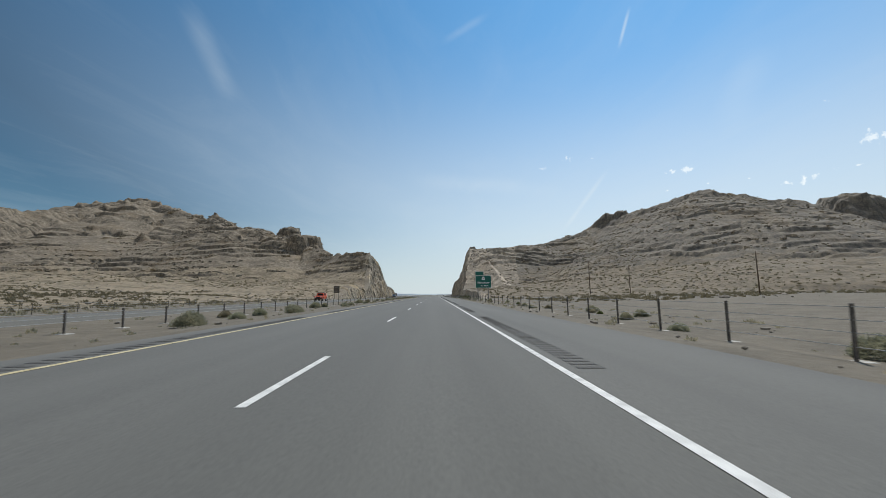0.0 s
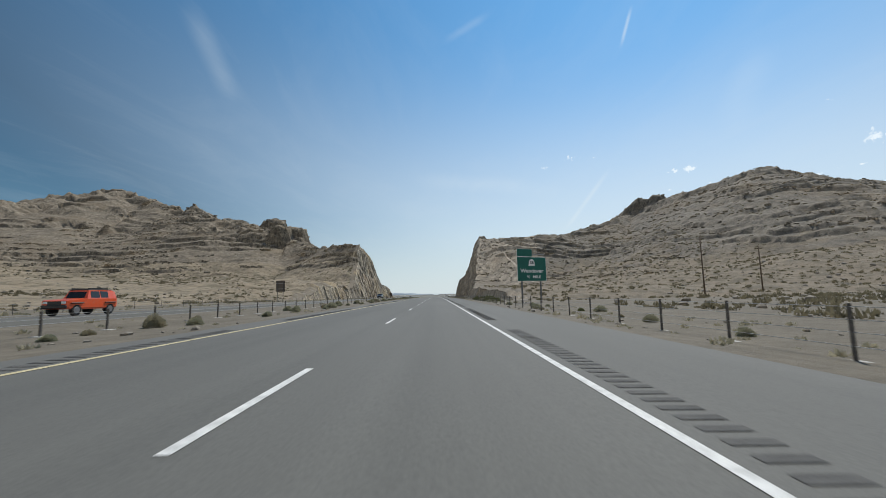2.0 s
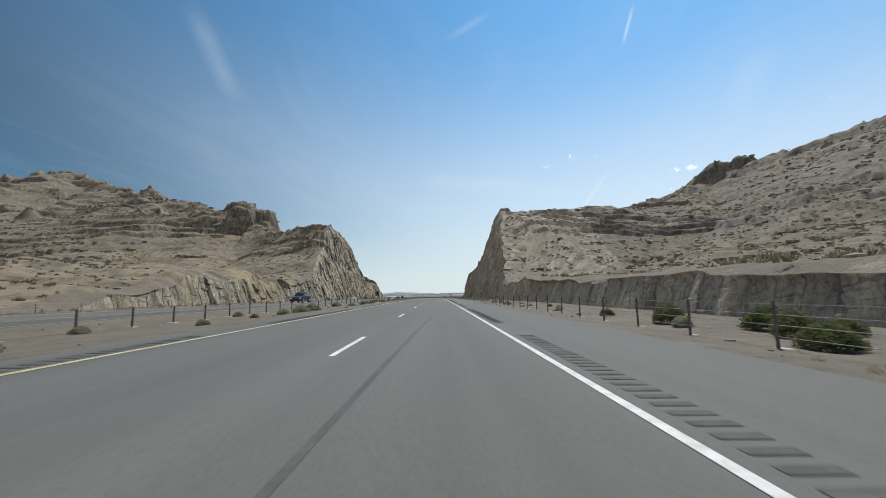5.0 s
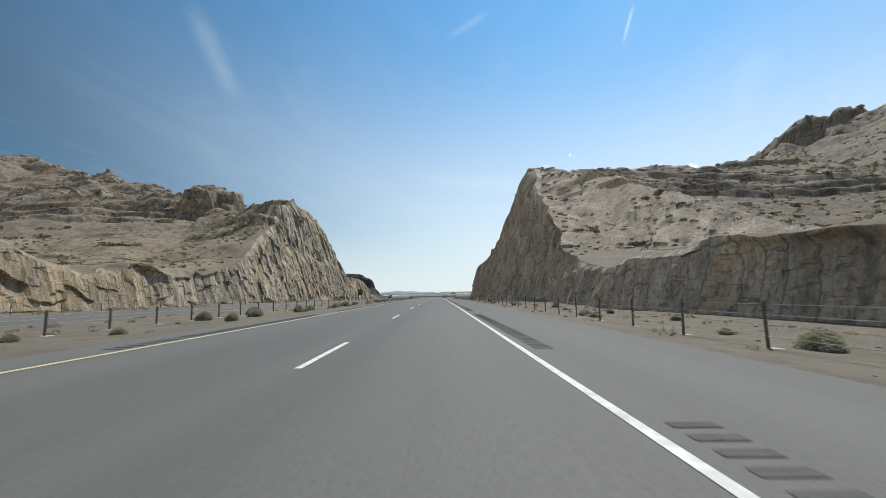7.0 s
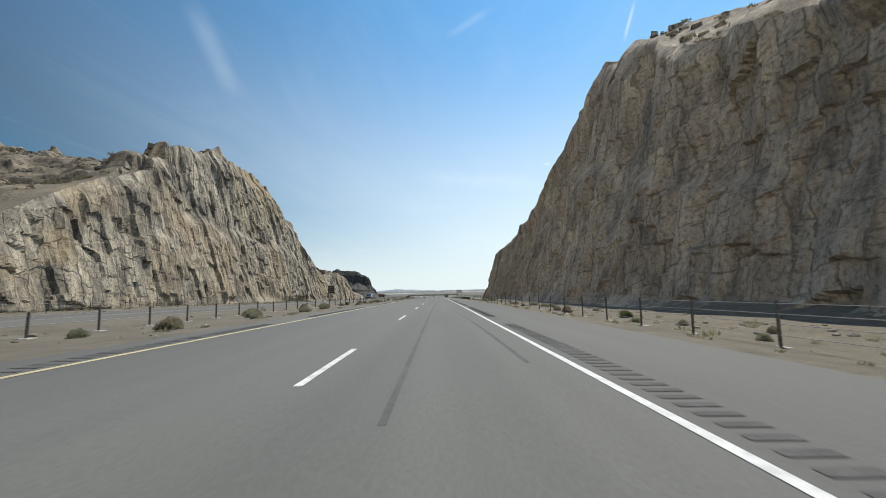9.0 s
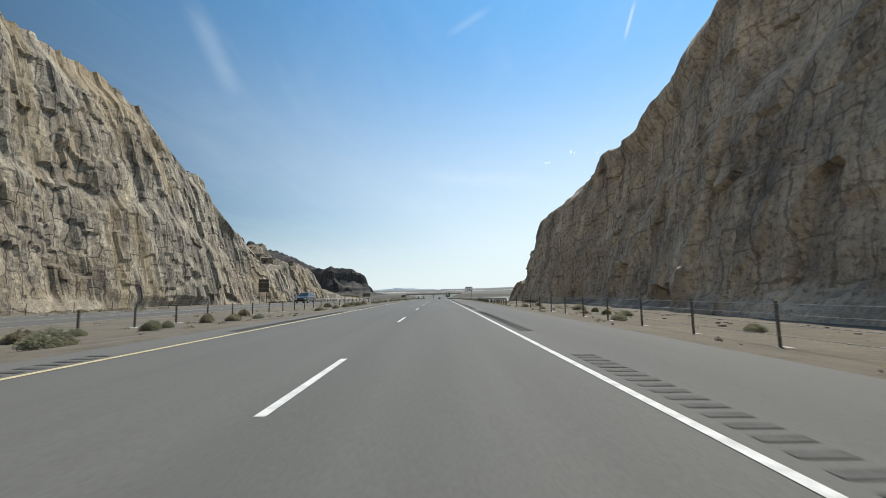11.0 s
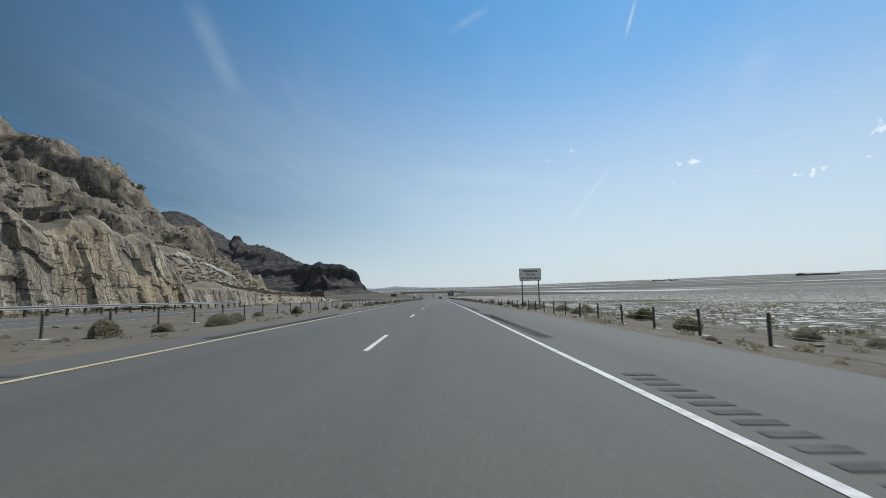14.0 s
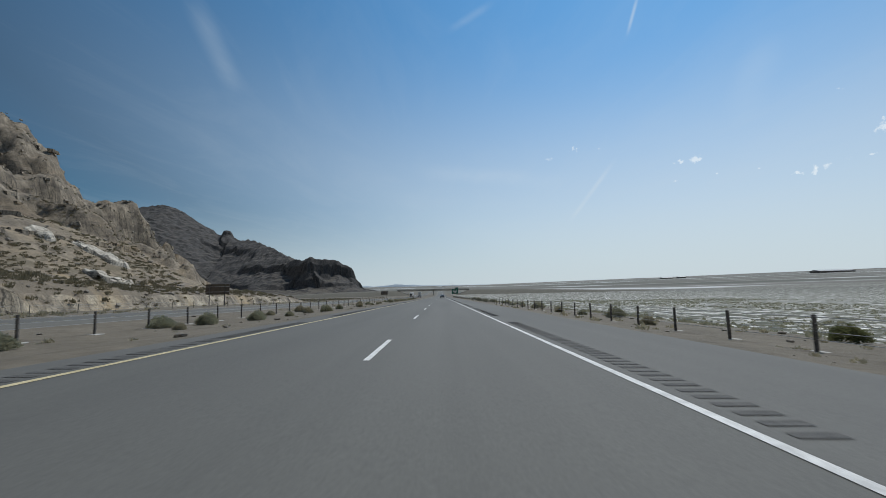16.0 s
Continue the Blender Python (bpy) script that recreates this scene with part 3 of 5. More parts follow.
def crags(x, y, h, lo, hi, seed, much=1.0):
    """Broken outcrops: small beds with sharp lips and tilted blocks, in patches."""
    patch = smooth01(-0.12, 0.32, fbm(x / 52, h / 6.0 + y / 90, None, 3, seed)) * smooth01(lo, hi, h)
    rough = h + 1.6 * fbm(x / 14, y / 14, None, 3, seed + 5)
    beds = bench(rough, 4.6, 4.0, 0.9 * fbm(x / 45, y / 45, None, 3, seed + 9)) - h
    wx = x / 6.5 + 0.6 * fbm(x / 18, y / 18, None, 2, seed + 12)
    wy = y / 5.0 + 0.6 * fbm(x / 16, y / 16, None, 2, seed + 13)
    knob = hash01(np.floor(wx), np.floor(wy), np.floor(wx) * 0, seed + 14) ** 3 * 0.5
    return much * patch * (beds + knob)


def bed_line(x, y):
    """How far the beds of the western hill dip from the level, in beds."""
    return 0.28 * fbm(x / 60, y / 60, None, 4, 3) + 0.0016 * y


def blocks(y, z, wy, wz, seed, warp=0.30):
    """Fractured rock: a random set-back for every joint-bounded block."""
    yy = y / wy + warp * fbm(y / (wy * 3), z / (wz * 1.2), None, 2, seed + 1)
    row = np.floor(yy)
    zz = z / wz + hash01(row, row * 0, row * 0, seed + 2) * 3 + 0.15 * fbm(y / wy, z / wz, None, 2, seed + 3)
    return hash01(row, np.floor(zz), row * 0, seed + 4) * 2 - 1


def caprock(x, y, h, share, level, seed):
    """The hard beds under the crest: a cliff at their foot and rounded masses with creases between them above it."""
    q = share + 0.10 * fbm(x / 70, y / 70, None, 3, seed)
    on = smooth01(level, level + 0.035, q) * smooth01(34, 50, h)
    mass = 1 - 1.7 * np.abs(fbm(x / 34, y / 26, None, 2, seed + 7))
    crease = np.abs(fbm(x / 12, y / 10, h / 6, 3, seed + 11))
    return on, on * (3.0 + 4.2 * np.clip(mass, -0.6, 1) - 2.0 * np.clip(0.3 - crease, 0, 1) + 0.9 * blocks(x, y, 7.0, 6.0, seed + 13))


def left_hill(x, y):
    h, share = ridges(x, y, LEFT_RIDGES)
    side = -x - 46
    # past the end of the cut the foot of the slope is bare and low
    past = smooth01(507, 516, y)
    h = h * (1 - past) + np.minimum(h, 4.2 * (1 - smooth01(538, 549, y)) + 0.60 * np.clip(side - 3, 0, 900)) * past
    low = 0.055 * np.clip(side, 0, 400) + (7.0 + 7.0 * smooth01(452, 474, y) + 1.8 * np.exp(-((y - 503) / 12) ** 2)) * smooth01(185, 262, y) * (1 - 0.66 * smooth01(507, 516, y)) * (1 - smooth01(538, 549, y)) * (1 + 0.22 * fbm(y / 8, x / 30, None, 3, 37)) * smooth01(-4, 6, side) * (1 - 0.2 * smooth01(330, 480, y))
    h = np.maximum(h, low * (1 - smooth01(620, 860, y)))
    up = np.clip(h / 14, 0, 1)
    warp = fbm(x / 60, y / 60, None, 4, 3)
    # thin beds that crop out in long broken ledges
    band = smooth01(0.02, 0.30, fbm(x / 85, h / 11.0 + y / 160, None, 3, 131)) * smooth01(20, 30, h)
    led = bench(h + 1.3 * fbm(x / 20, y / 20, None, 3, 34), 7.0, 5.0, bed_line(x, y))
    h = h + (led - h) * 0.62 * band
    # beyond the cut the slope stands in broken beds
    end = smooth01(515, 545, y) * smooth01(10, 20, h)
    h = h + end * (bench(h + 2.5 * fbm(x / 22, y / 22, None, 3, 33), 17.0, 4.5, 0.7 * warp + 0.004 * y) - h) * 0.55 * smooth01(0.0, 0.35, fbm(x / 50, y / 38, None, 3, 35))
    on, cap = caprock(x, y, h, share, 0.66, 151)
    on, cap = on * (1 - smooth01(520, 570, y) * smooth01(-330, -290, x)), cap * (1 - smooth01(520, 570, y) * smooth01(-330, -290, x))
    h = h + cap + crags(x, y, h, 24, 36, 501, 0.26) * np.maximum(on, 0.45 * band)
    rough = np.clip(0.25 + on + 0.5 * band + 0.6 * end, 0, 1)
    h = h + up * (fbm(x / 42, y / 42, None, 5, 8) * 2.2 + np.abs(fbm(x / 13, y / 13, None, 4, 21)) * 1.2 * rough) + fbm(x / 7, y / 7, None, 3, 5) * 0.2 * np.clip(side / 6, 0, 1) * (0.4 + 0.6 * rough)
    for spec in LEFT_BUTTES:
        h = butte(h, x, y, *spec)
    h = h - 2.0 * (1 - smooth01(0.2, 2.4, h))
    return h + road_z(np.clip(y, -300, 900)) * np.clip(1 - h / 60, 0, 1)


LEFT_BUTTES = (
    (-167, 515, 17, 13, 32, 77, 3.6), (-211, 585, 12, 9, 10, 101, 3.0), (-231, 681, 24, 10, 10, 82, 2.4), (-256, 682, 17, 13, 10, 94, 2.0), (-290, 668, 18, 14, 10, 110, 2.0), (-170, 632, 17, 8, 84, 45, 2.2), (-169, 656, 15, 8, 82, 46, 2.2), (-166, 688, 18, 10, 78, 42, 1.8), (-210, 640, 16, 7, 80, 62, 2.0),
    (-116, 652, 8, 9, 20, 17, 1.5), (-104, 654, 7, 7, 40, 12, 1.4), (-94, 645, 6, 6, 10, 5, 1.3), (-152, 560, 10, 6, 60, 40, 1.8), (-366, 570, 9, 7, 20, 98, 1.8), (-338, 622, 13, 9, 25, 116, 2.0), (-388, 640, 16, 10, 30, 133, 2.0),
)


def right_hill(x, y):
    h, share = ridges(x, y, RIGHT_RIDGES)
    side = x - 18.5
    low = 5.0 * (0.5 * smooth01(120, 175, y) + 0.5 * smooth01(200, 260, y)) * (1 + 0.16 * fbm(y / 11, x / 40, None, 3, 38)) * (1 - smooth01(400, 450, y)) * smooth01(-3, 4, side)
    h = np.maximum(h, low)
    # beyond the first buttress the rim of the face steps down towards the open flats
    rim = np.interp(y, (345, 368, 388, 406, 430), (41, 31, 23, 17.5, 16))
    lid = rim + 0.4 * np.clip(x - RIGHT_TOE - rim / 2.9, 0, 200)
    lay = smooth01(348, 356, y)
    h = np.where(x < 70, h * (1 - lay) + np.minimum(h, lid) * lay, h)
    h = h * (1 - smooth01(419, 440, y - 0.22 * np.clip(x - 24, 0, 300)))
    h = np.maximum(h, 4.2 * smooth01(-2.0, 1.5, side) * smooth01(395, 410, y) * (1 - 0.2 * smooth01(420, 436, y)))
    h = h * (1 - smooth01(441, 449, y - 0.22 * np.clip(x - 20, 0, 300))) - 6 * smooth01(449, 477, y - 0.22 * np.clip(x - 20, 0, 300))
    chip = np.floor((y + 0.25 * x) / 3.4 + 0.4 * fbm(x / 9, y / 9, None, 2, 58))
    h = h * (1 + 0.26 * (hash01(chip, np.floor(x / 6.0), chip * 0, 59) - 0.6) * smooth01(416, 428, y) * smooth01(0.5, 3, h))
    up = np.clip(h / 12, 0, 1)
    # sheets of dark beds across the middle of the slope, sand between them
    band = smooth01(-0.05, 0.25, fbm(x / 75, h / 8.5 + x / 260 + y / 190, None, 3, 231)) * smooth01(6, 14, h)
    led = bench(h + 1.4 * fbm(x / 17, y / 17, None, 3, 44), 4.4, 5.0, 1.1 * fbm(x / 55, y / 55, None, 4, 43) - 0.004 * x)
    h = h + (led - h) * 0.55 * band
    on, cap = caprock(x, y, h, share, 0.90, 251)
    far = smooth01(120, 150, x)
    h = h + cap * 0.55 * far + crags(x, y, h, 9, 18, 601, 0.24) * np.maximum(on, 0.5 * band)
    rough = np.clip(0.25 + on + 0.6 * band, 0, 1)
    h = h + up * (fbm(x / 38, y / 38, None, 5, 48) * 1.9 + np.abs(fbm(x / 11, y / 11, None, 4, 61)) * 0.9 * rough) + fbm(x / 7, y / 7, None, 3, 45) * 0.2 * np.clip(side / 6, 0, 1) * (0.4 + 0.6 * rough)
    for spec in RIGHT_BUTTES:
        h = butte(h, x, y, *spec)
    h = h - 2.0 * (1 - smooth01(0.2, 2.4, h))
    return h + road_z(np.clip(y, -300, 900)) * np.clip(1 - h / 60, 0, 1)


RIGHT_BUTTES = ((166, 402, 5, 5, 0, 62, 2.2), (196, 388, 22, 7, -40, 76, 2.2), (410, 372, 24, 12, 10, 86, 1.8))


def cut_hill(name, hill, toe, sign, lean, rows, back, mats, wall_n, tiers, relief, bare_from):
    """A hillside sliced by the road: rock face from the toe up to where it meets the natural slope, then the slope itself."""
    ys = rows[:, None]
    floor = ground_z(np.full_like(rows, toe), rows) - 0.4
    run = np.arange(0, 32, 0.25)[None, :]
    hx = hill(toe + sign * run + 0 * ys, ys + 0 * run)
    plane = floor[:, None] + lean * run
    over = hx > plane
    cross = np.where(over.all(1), run.shape[1] - 1, np.argmin(over, 1))
    xc = 0.25 * cross
    k = np.ones(9) / 9
    xc = np.convolve(np.pad(xc, 4, mode="edge"), k, mode="valid")
    # the lip of the cut breaks back in bites
    xc = np.maximum(xc + np.clip(xc / 3, 0, 1) * (0.5 * fbm(rows / 5, rows * 0, None, 3, 63) + 0.55 * (blocks(rows, rows * 0, 3.1, 9.0, 64) * 0.5 + 0.5)), 0.0)
    zc = hill(toe + sign * xc[:, None], ys)[:, 0]
    zc = np.maximum(np.minimum(zc, floor + lean * xc + 1.2), floor + 0.05)
    u = np.linspace(0, 1, wall_n)[None, :]
    wz = floor[:, None] + (zc - floor)[:, None] * u
    # the face stands in two steep tiers with a ledge between them
    tall = np.clip((zc - floor) / 10, 0, 1)[:, None]
    s = np.clip(u + 0.07 * fbm(ys / 34, ys * 0, None, 3, 61), 0, 0.9999) * 2
    step = (np.floor(s) + smooth01(0.80, 1.0, s - np.floor(s))) / 2
    lay = tiers * np.clip((zc - floor - 13) / 14, 0, 1)[:, None]
    wx = toe + sign * xc[:, None] * (u * (1 - lay) + step * lay)
    yy = ys + 0 * u
    big = fbm(yy / 26, wz / 60, None, 3, 71) * 2.6 + fbm(yy / 8, wz / 22, None, 3, 77) * 1.1
    tilt = wz + 0.16 * yy
    frac = blocks(yy, tilt, 4.6, 13.0, 81, 0.12) * 0.55 + blocks(yy, tilt, 2.1, 4.2, 91, 0.10) * 0.36 + blocks(yy, tilt, 1.05, 1.7, 111, 0.08) * 0.12 + fbm(yy / 1.6, wz / 3.0, None, 3, 97) * 0.07
    edge = smooth01(0.0, 0.06, u) * (1 - 0.92 * smooth01(0.86, 1.0, u))
    wx = wx + sign * ((0.5 if sign > 0 else -0.6) + relief * (big * 0.62 + frac)) * tall * edge
    wz = wz + (blocks(yy, wz, 2.2, 3.0, 101) * 0.10) * tall * edge
    bx = toe + sign * (xc[:, None] + back[None, :])
    by = ys + 0 * back[None, :]
    bz = hill(bx, by)
    blend = smooth01(0, 3.0, back)[None, :]
    bz = bz * blend + (zc[:, None] + (bz - bz[:, :1]) * 0.5) * (1 - blend)
    pts = np.concatenate((np.stack((wx, yy, wz), -1), np.stack((bx, by, bz), -1)), 1)
    if sign > 0:
        pts = pts[:, ::-1]
    me = grid_mesh(name, pts, mats[0])
    me.materials.append(mats[1])
    # joints in the cut face stay crisp
    cols = np.arange(pts.shape[1] - 1)
    depth = (wall_n + 6 + np.where(bare_from(rows), 44, 0))[:-1, None]
    face = cols[None, :] < depth if sign < 0 else cols[None, :] > pts.shape[1] - 2 - depth
    me.polygons.foreach_set("use_smooth", (~face).ravel())
    me.polygons.foreach_set("material_index", (~face).astype(np.int32).ravel())
    return me


def rows_of(*spans):
    return np.concatenate([np.arange(a, b, s) for a, b, s in spans])


def back_steps(first, grow, far):
    out, d, s = [], 0.35, first
    while d < far:
        out.append(d)
        d += s
        s *= grow
    return np.array(out)


def build_hills():
    rows = rows_of((-220, 150, 3.0), (150, 230, 0.6), (230, 545, 0.42), (545, 760, 1.3), (760, 960, 4.0))
    me = cut_hill("cut_hill_west", left_hill, LEFT_TOE, -1, 3.1, rows, back_steps(0.55, 1.0125, 900), (M_ROCK_L, M_SLOPE_L), 92, 0.16, 1.0, lambda y: y > 420)
    tagged(new("hill_west", me), "tan desert hill with ledges, sliced into a pale fractured rock face", "hill", kind="structure")
    rows = rows_of((-160, 135, 3.0), (135, 300, 0.5), (300, 440, 0.4), (440, 465, 0.5), (465, 640, 3.0))
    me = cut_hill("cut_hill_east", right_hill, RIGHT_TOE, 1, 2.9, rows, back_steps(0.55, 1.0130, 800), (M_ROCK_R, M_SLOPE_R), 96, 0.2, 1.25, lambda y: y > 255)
    tagged(new("hill_east", me), "grey-brown rocky hill with a tall shaded road-cut face", "hill", kind="structure")


build_hills()


def pale_outcrop(cx, cy, rx, ry, seed):
    """Bare limestone that breaks through the sandy slope."""
    xs = np.linspace(cx - rx * 1.3, cx + rx * 1.3, 46)[None, :]
    ys = np.linspace(cy - ry * 1.3, cy + ry * 1.3, 46)[:, None]
    x, y = xs + 0 * ys, ys + 0 * xs
    d = np.hypot((x - cx) / rx, (y - cy) / ry) + 0.45 * fbm(x / 7, y / 7, None, 3, seed)
    z = left_hill(x, y) + 0.9 - 2.6 * smooth01(0.7, 1.05, d) + 0.5 * blocks(y, x, 2.4, 3.1, seed + 3) + 0.5 * fbm(x / 3, y / 3, None, 3, seed + 6)
    me = grid_mesh("pale_outcrop", np.stack((x, y, z), -1), M_PALE, False)
    tagged(new("rock_outcrop", me), "pale limestone outcrop on the sandy slope", "rock", "pale outcrops")


M_PALE = rock_material("pale_limestone", (0.22, 0.20, 0.165), (0.46, 0.42, 0.35), (0.64, 0.60, 0.52), (0.50, 0.46, 0.38), 0.96, 1.0)
for ox, oy, ow, od, oseed in ((-97, 613, 8, 4, 7), (-84, 600, 5, 3, 17), (-107, 606, 5, 4, 27)):
    pale_outcrop(ox, oy, ow, od, oseed)


def far_ridge():
    xs = np.arange(-1300, -100, 4.0)[None, :]
    ys = np.arange(1080, 2050, 4.0)[:, None]
    x, y = xs + 0 * ys, ys + 0 * xs
    head = ((-176, 1292, 44), (-199, 1285, 55), (-249, 1252, 66), (-300, 1290, 64))
    crest = ((-215, 1290, 50), (-305, 1330, 71), (-512, 1560, 138), (-596, 1620, 166), (-622, 1640, 164), (-723, 1680, 216), (-824, 1701, 274), (-981, 1760, 276), (-1250, 1850, 300))
    h, share = ridges(x, y, ((head, 1.7, 1.2, 0.22, 0.2), (crest, 0.50, 0.7, 0.10, 0.16)))
    warp = fbm(x / 110, y / 110, None, 3, 5)
    # two uneven cliff bands with talus below them
    for level, rise in ((0.36, 9.0), (0.74, 11.0)):
        h = h + rise * (smooth01(level, level + 0.05, share + 0.16 * warp) - 0.5) * smooth01(8, 24, h) * smooth01(-0.5, 0.1, fbm(x / 140, y / 140, None, 3, 6))
    h = h + np.clip(h / 15, 0, 1) * (fbm(x / 90, y / 90, None, 4, 12) * 3.0 - np.abs(fbm(x / 36, y / 36, None, 3, 14)) * 4.0 + 1.6 * blocks(y, x, 13.0, 17.0, 15) + 1.5 * fbm(x / 9, y / 9, None, 2, 16))
    h = butte(h, x, y, -602, 1622, 9, 8, 20, 180, 2.0)
    h = h + PLAIN - 2
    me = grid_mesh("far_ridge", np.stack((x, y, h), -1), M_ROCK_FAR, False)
    tagged(new("far_ridge", me), "rocky headland beyond the road cut, its shade put into a dark colour", "hill", kind="structure")


far_ridge()


def build_ground():
    near = np.concatenate((-np.geomspace(5000, 60, 40), np.arange(-56, 56.1, 2.0), np.geomspace(60, 5000, 60)))
    ys = np.concatenate((np.arange(-260, 620, 8.0), np.arange(620, 1600, 14.0), np.geomspace(1620, 4900, 40)))
    x, y = near[None, :] + 0 * ys[:, None], ys[:, None] + 0 * near[None, :]
    z = ground_z(x, y)
    z = z + fbm(x / 16, y / 16, None, 3, 4) * 0.12 * smooth01(14, 30, np.abs(x))
    me = grid_mesh("ground", np.stack((x, y, z), -1), M_PLAIN)
    tagged(new("ground", me), "dry desert ground of gravel, scrub and salt flat", "ground", kind="structure")


build_ground()


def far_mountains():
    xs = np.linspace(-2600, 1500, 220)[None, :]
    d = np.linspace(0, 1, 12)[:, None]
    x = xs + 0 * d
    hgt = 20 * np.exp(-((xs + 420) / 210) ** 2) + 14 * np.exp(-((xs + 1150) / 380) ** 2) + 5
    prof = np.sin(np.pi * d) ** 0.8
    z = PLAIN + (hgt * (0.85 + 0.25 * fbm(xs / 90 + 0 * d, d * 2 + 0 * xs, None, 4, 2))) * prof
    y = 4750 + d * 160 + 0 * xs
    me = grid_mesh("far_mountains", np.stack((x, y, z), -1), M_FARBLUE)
    tagged(new("backdrop_mountains", me), "low mountains on the horizon with hazy blue in their colour", "mountains", kind="structure")


# the blue of distant haze is mixed into this rock colour
M_FARBLUE = grainy("far_rock_hazed", ((0.4, (0.26, 0.32, 0.38)), (0.7, (0.32, 0.38, 0.44))), 0.01)
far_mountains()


# ---------------------------------------------------------------- carriageways
def strip(name, x0, x1, dz, y0, y1, mat, step=6.0, cols=2, level=None):
    ys = np.append(np.arange(y0, y1, step), y1)[:, None]
    xs = np.linspace(x0, x1, cols)[None, :]
    z = road_z(ys) + (CROSS * xs if level is None else level(xs)) + dz
    pts = np.stack((xs + 0 * ys, ys + 0 * xs, z + 0 * xs), -1)
    return grid_mesh(name, pts, mat)


def slab(name, x0, x1, y0, y1, mat, level=None):
    """A carriageway with turned-down edges."""
    ys = np.append(np.arange(y0, y1, 6.0), y1)[:, None]
    xs = np.array([x0 - 0.25, x0, x0 * 0.75 + x1 * 0.25, (x0 + x1) / 2, x0 * 0.25 + x1 * 0.75, x1, x1 + 0.25])[None, :]
    drop = np.array([-0.3, 0, 0, 0, 0, 0, -0.3])[None, :]
    z = road_z(ys) + (CROSS * xs if level is None else level(xs)) + drop
    return grid_mesh(name, np.stack((xs + 0 * ys, ys + 0 * xs, z), -1), mat, False)


def west_level(x):
    return 0.10 + 0.02 * (x + 23)


tagged(new("road", slab("road", -5.3, 7.35, -260, 2400, M_ASPHALT)), "grey worn asphalt carriageway with two lanes and shoulders", "road", kind="structure")
tagged(new("road_opposite", slab("road", -31.5, -18.6, -260, 2400, M_ASPHALT, west_level)), "grey asphalt carriageway for the oncoming lanes", "road", kind="structure")


def lines():
    tagged(new("edge_line", strip("edge_line", LANE_R - 0.06, LANE_R + 0.06, 0.006, -40, 1500, M_WHITE)), "solid white edge line painted on the asphalt", "road marking", kind="structure")
    tagged(new("median_line", strip("median_line", LANE_L - 0.065, LANE_L + 0.065, 0.006, -40, 1500, M_YELLOW)), "solid yellow edge line painted on the asphalt", "road marking", kind="structure")
    for k in range(-1, 75):
        y0 = 4.05 + 12.19 * k
        tagged(new("lane_dash", strip("lane_dash", -0.055, 0.055, 0.006, y0, y0 + 3.2, M_WHITE, 1.6)), "white lane dash painted on the asphalt", "road marking", "lane dashes", "structure")
    for a, b, m, w in ((-30.1, 0, M_WHITE, 0.15), (-19.9, 0, M_YELLOW, 0.13)):
        ob = new("edge_line", strip("edge_line", a, a + w, 0.006, -40, 1500, m, level=west_level))
        tagged(ob, "solid edge line of the oncoming carriageway", "road marking", kind="structure")


lines()


def rumble():
    """Milled grooves beside the edge line, in runs with gaps between them."""
    pitch, depth = 0.30, 0.016
    for k in range(-1, 40):
        y0 = 6.0 + 18.3 * k
        bm = bmesh.new()
        n = 46
        for i in range(n):
            y = y0 + i * pitch
            for x0, x1 in ((LANE_R + 0.26, LANE_R + 0.68), (LANE_L - 0.62, LANE_L - 0.22)):
                vs = []
                for dy, dz in ((0, 0.008), (0.04, 0.005), (0.10, 0.005), (0.14, 0.008)):
                    z = float(road_z(y + dy)) + dz
                    vs.append((bm.verts.new((x0, y + dy, z + CROSS * x0)), bm.verts.new((x1, y + dy, z + CROSS * x1))))
                for (a, b), (c, d) in zip(vs[:-1], vs[1:]):
                    bm.faces.new((a, b, d, c))
        ob = part("rumble_strip", bm, M_RUMBLE)
        tagged(ob, "run of dark milled rumble grooves beside the edge lines", "rumble strip", "rumble strips", "structure")


rumble()


def skid_marks():
    for x, y0, y1, drift in ((1.9, 128, 137, 0.0), (1.2, 283, 330, 0.1), (3.1, 286, 312, -0.9), (0.5, 128, 175, 1.1)):
        ys = np.linspace(y0, y1, 24)[:, None]
        xs = x + np.array([-0.04, 0.04])[None, :] + drift * ((ys - y0) / (y1 - y0)) ** 2
        z = road_z(ys) + CROSS * xs + 0.004
        ob = new("skid_mark", grid_mesh("skid_mark", np.stack((xs, ys + 0 * xs, z), -1), M_SEAL))
        tagged(ob, "faint dark tyre skid mark on the asphalt", "skid mark", "skid marks", "structure")


skid_marks()


# ---------------------------------------------------------------- barriers
def post_mesh(name, h, w, d, mat):
    bm = bmesh.new()
    box(bm, -w / 2, w / 2, -d / 2, d / 2, -0.3, h, 0.008)
    me = bpy.data.meshes.new(name)
    bm.to_mesh(me)
    bm.free()
    me.materials.append(mat)
    return me


def cable_mesh(name, x, heights, y0, y1, mat, zf, r=0.011):
    bm = bmesh.new()
    ys = np.arange(y0, y1 + 0.1, 12.2)
    for h in heights:
        ring = []
        for y in ys:
            z = float(zf(y)) + h
            ring.append([bm.verts.new((x + r * math.cos(a), y, z + r * math.sin(a))) for a in (0.8, 2.4, 4.0, 5.5)])
        for p, q in zip(ring[:-1], ring[1:]):
            for i in range(4):
                bm.faces.new((p[i], p[(i + 1) % 4], q[(i + 1) % 4], q[i]))
    me = bpy.data.meshes.new(name)
    bm.to_mesh(me)
    bm.free()
    me.materials.append(mat)
    return me


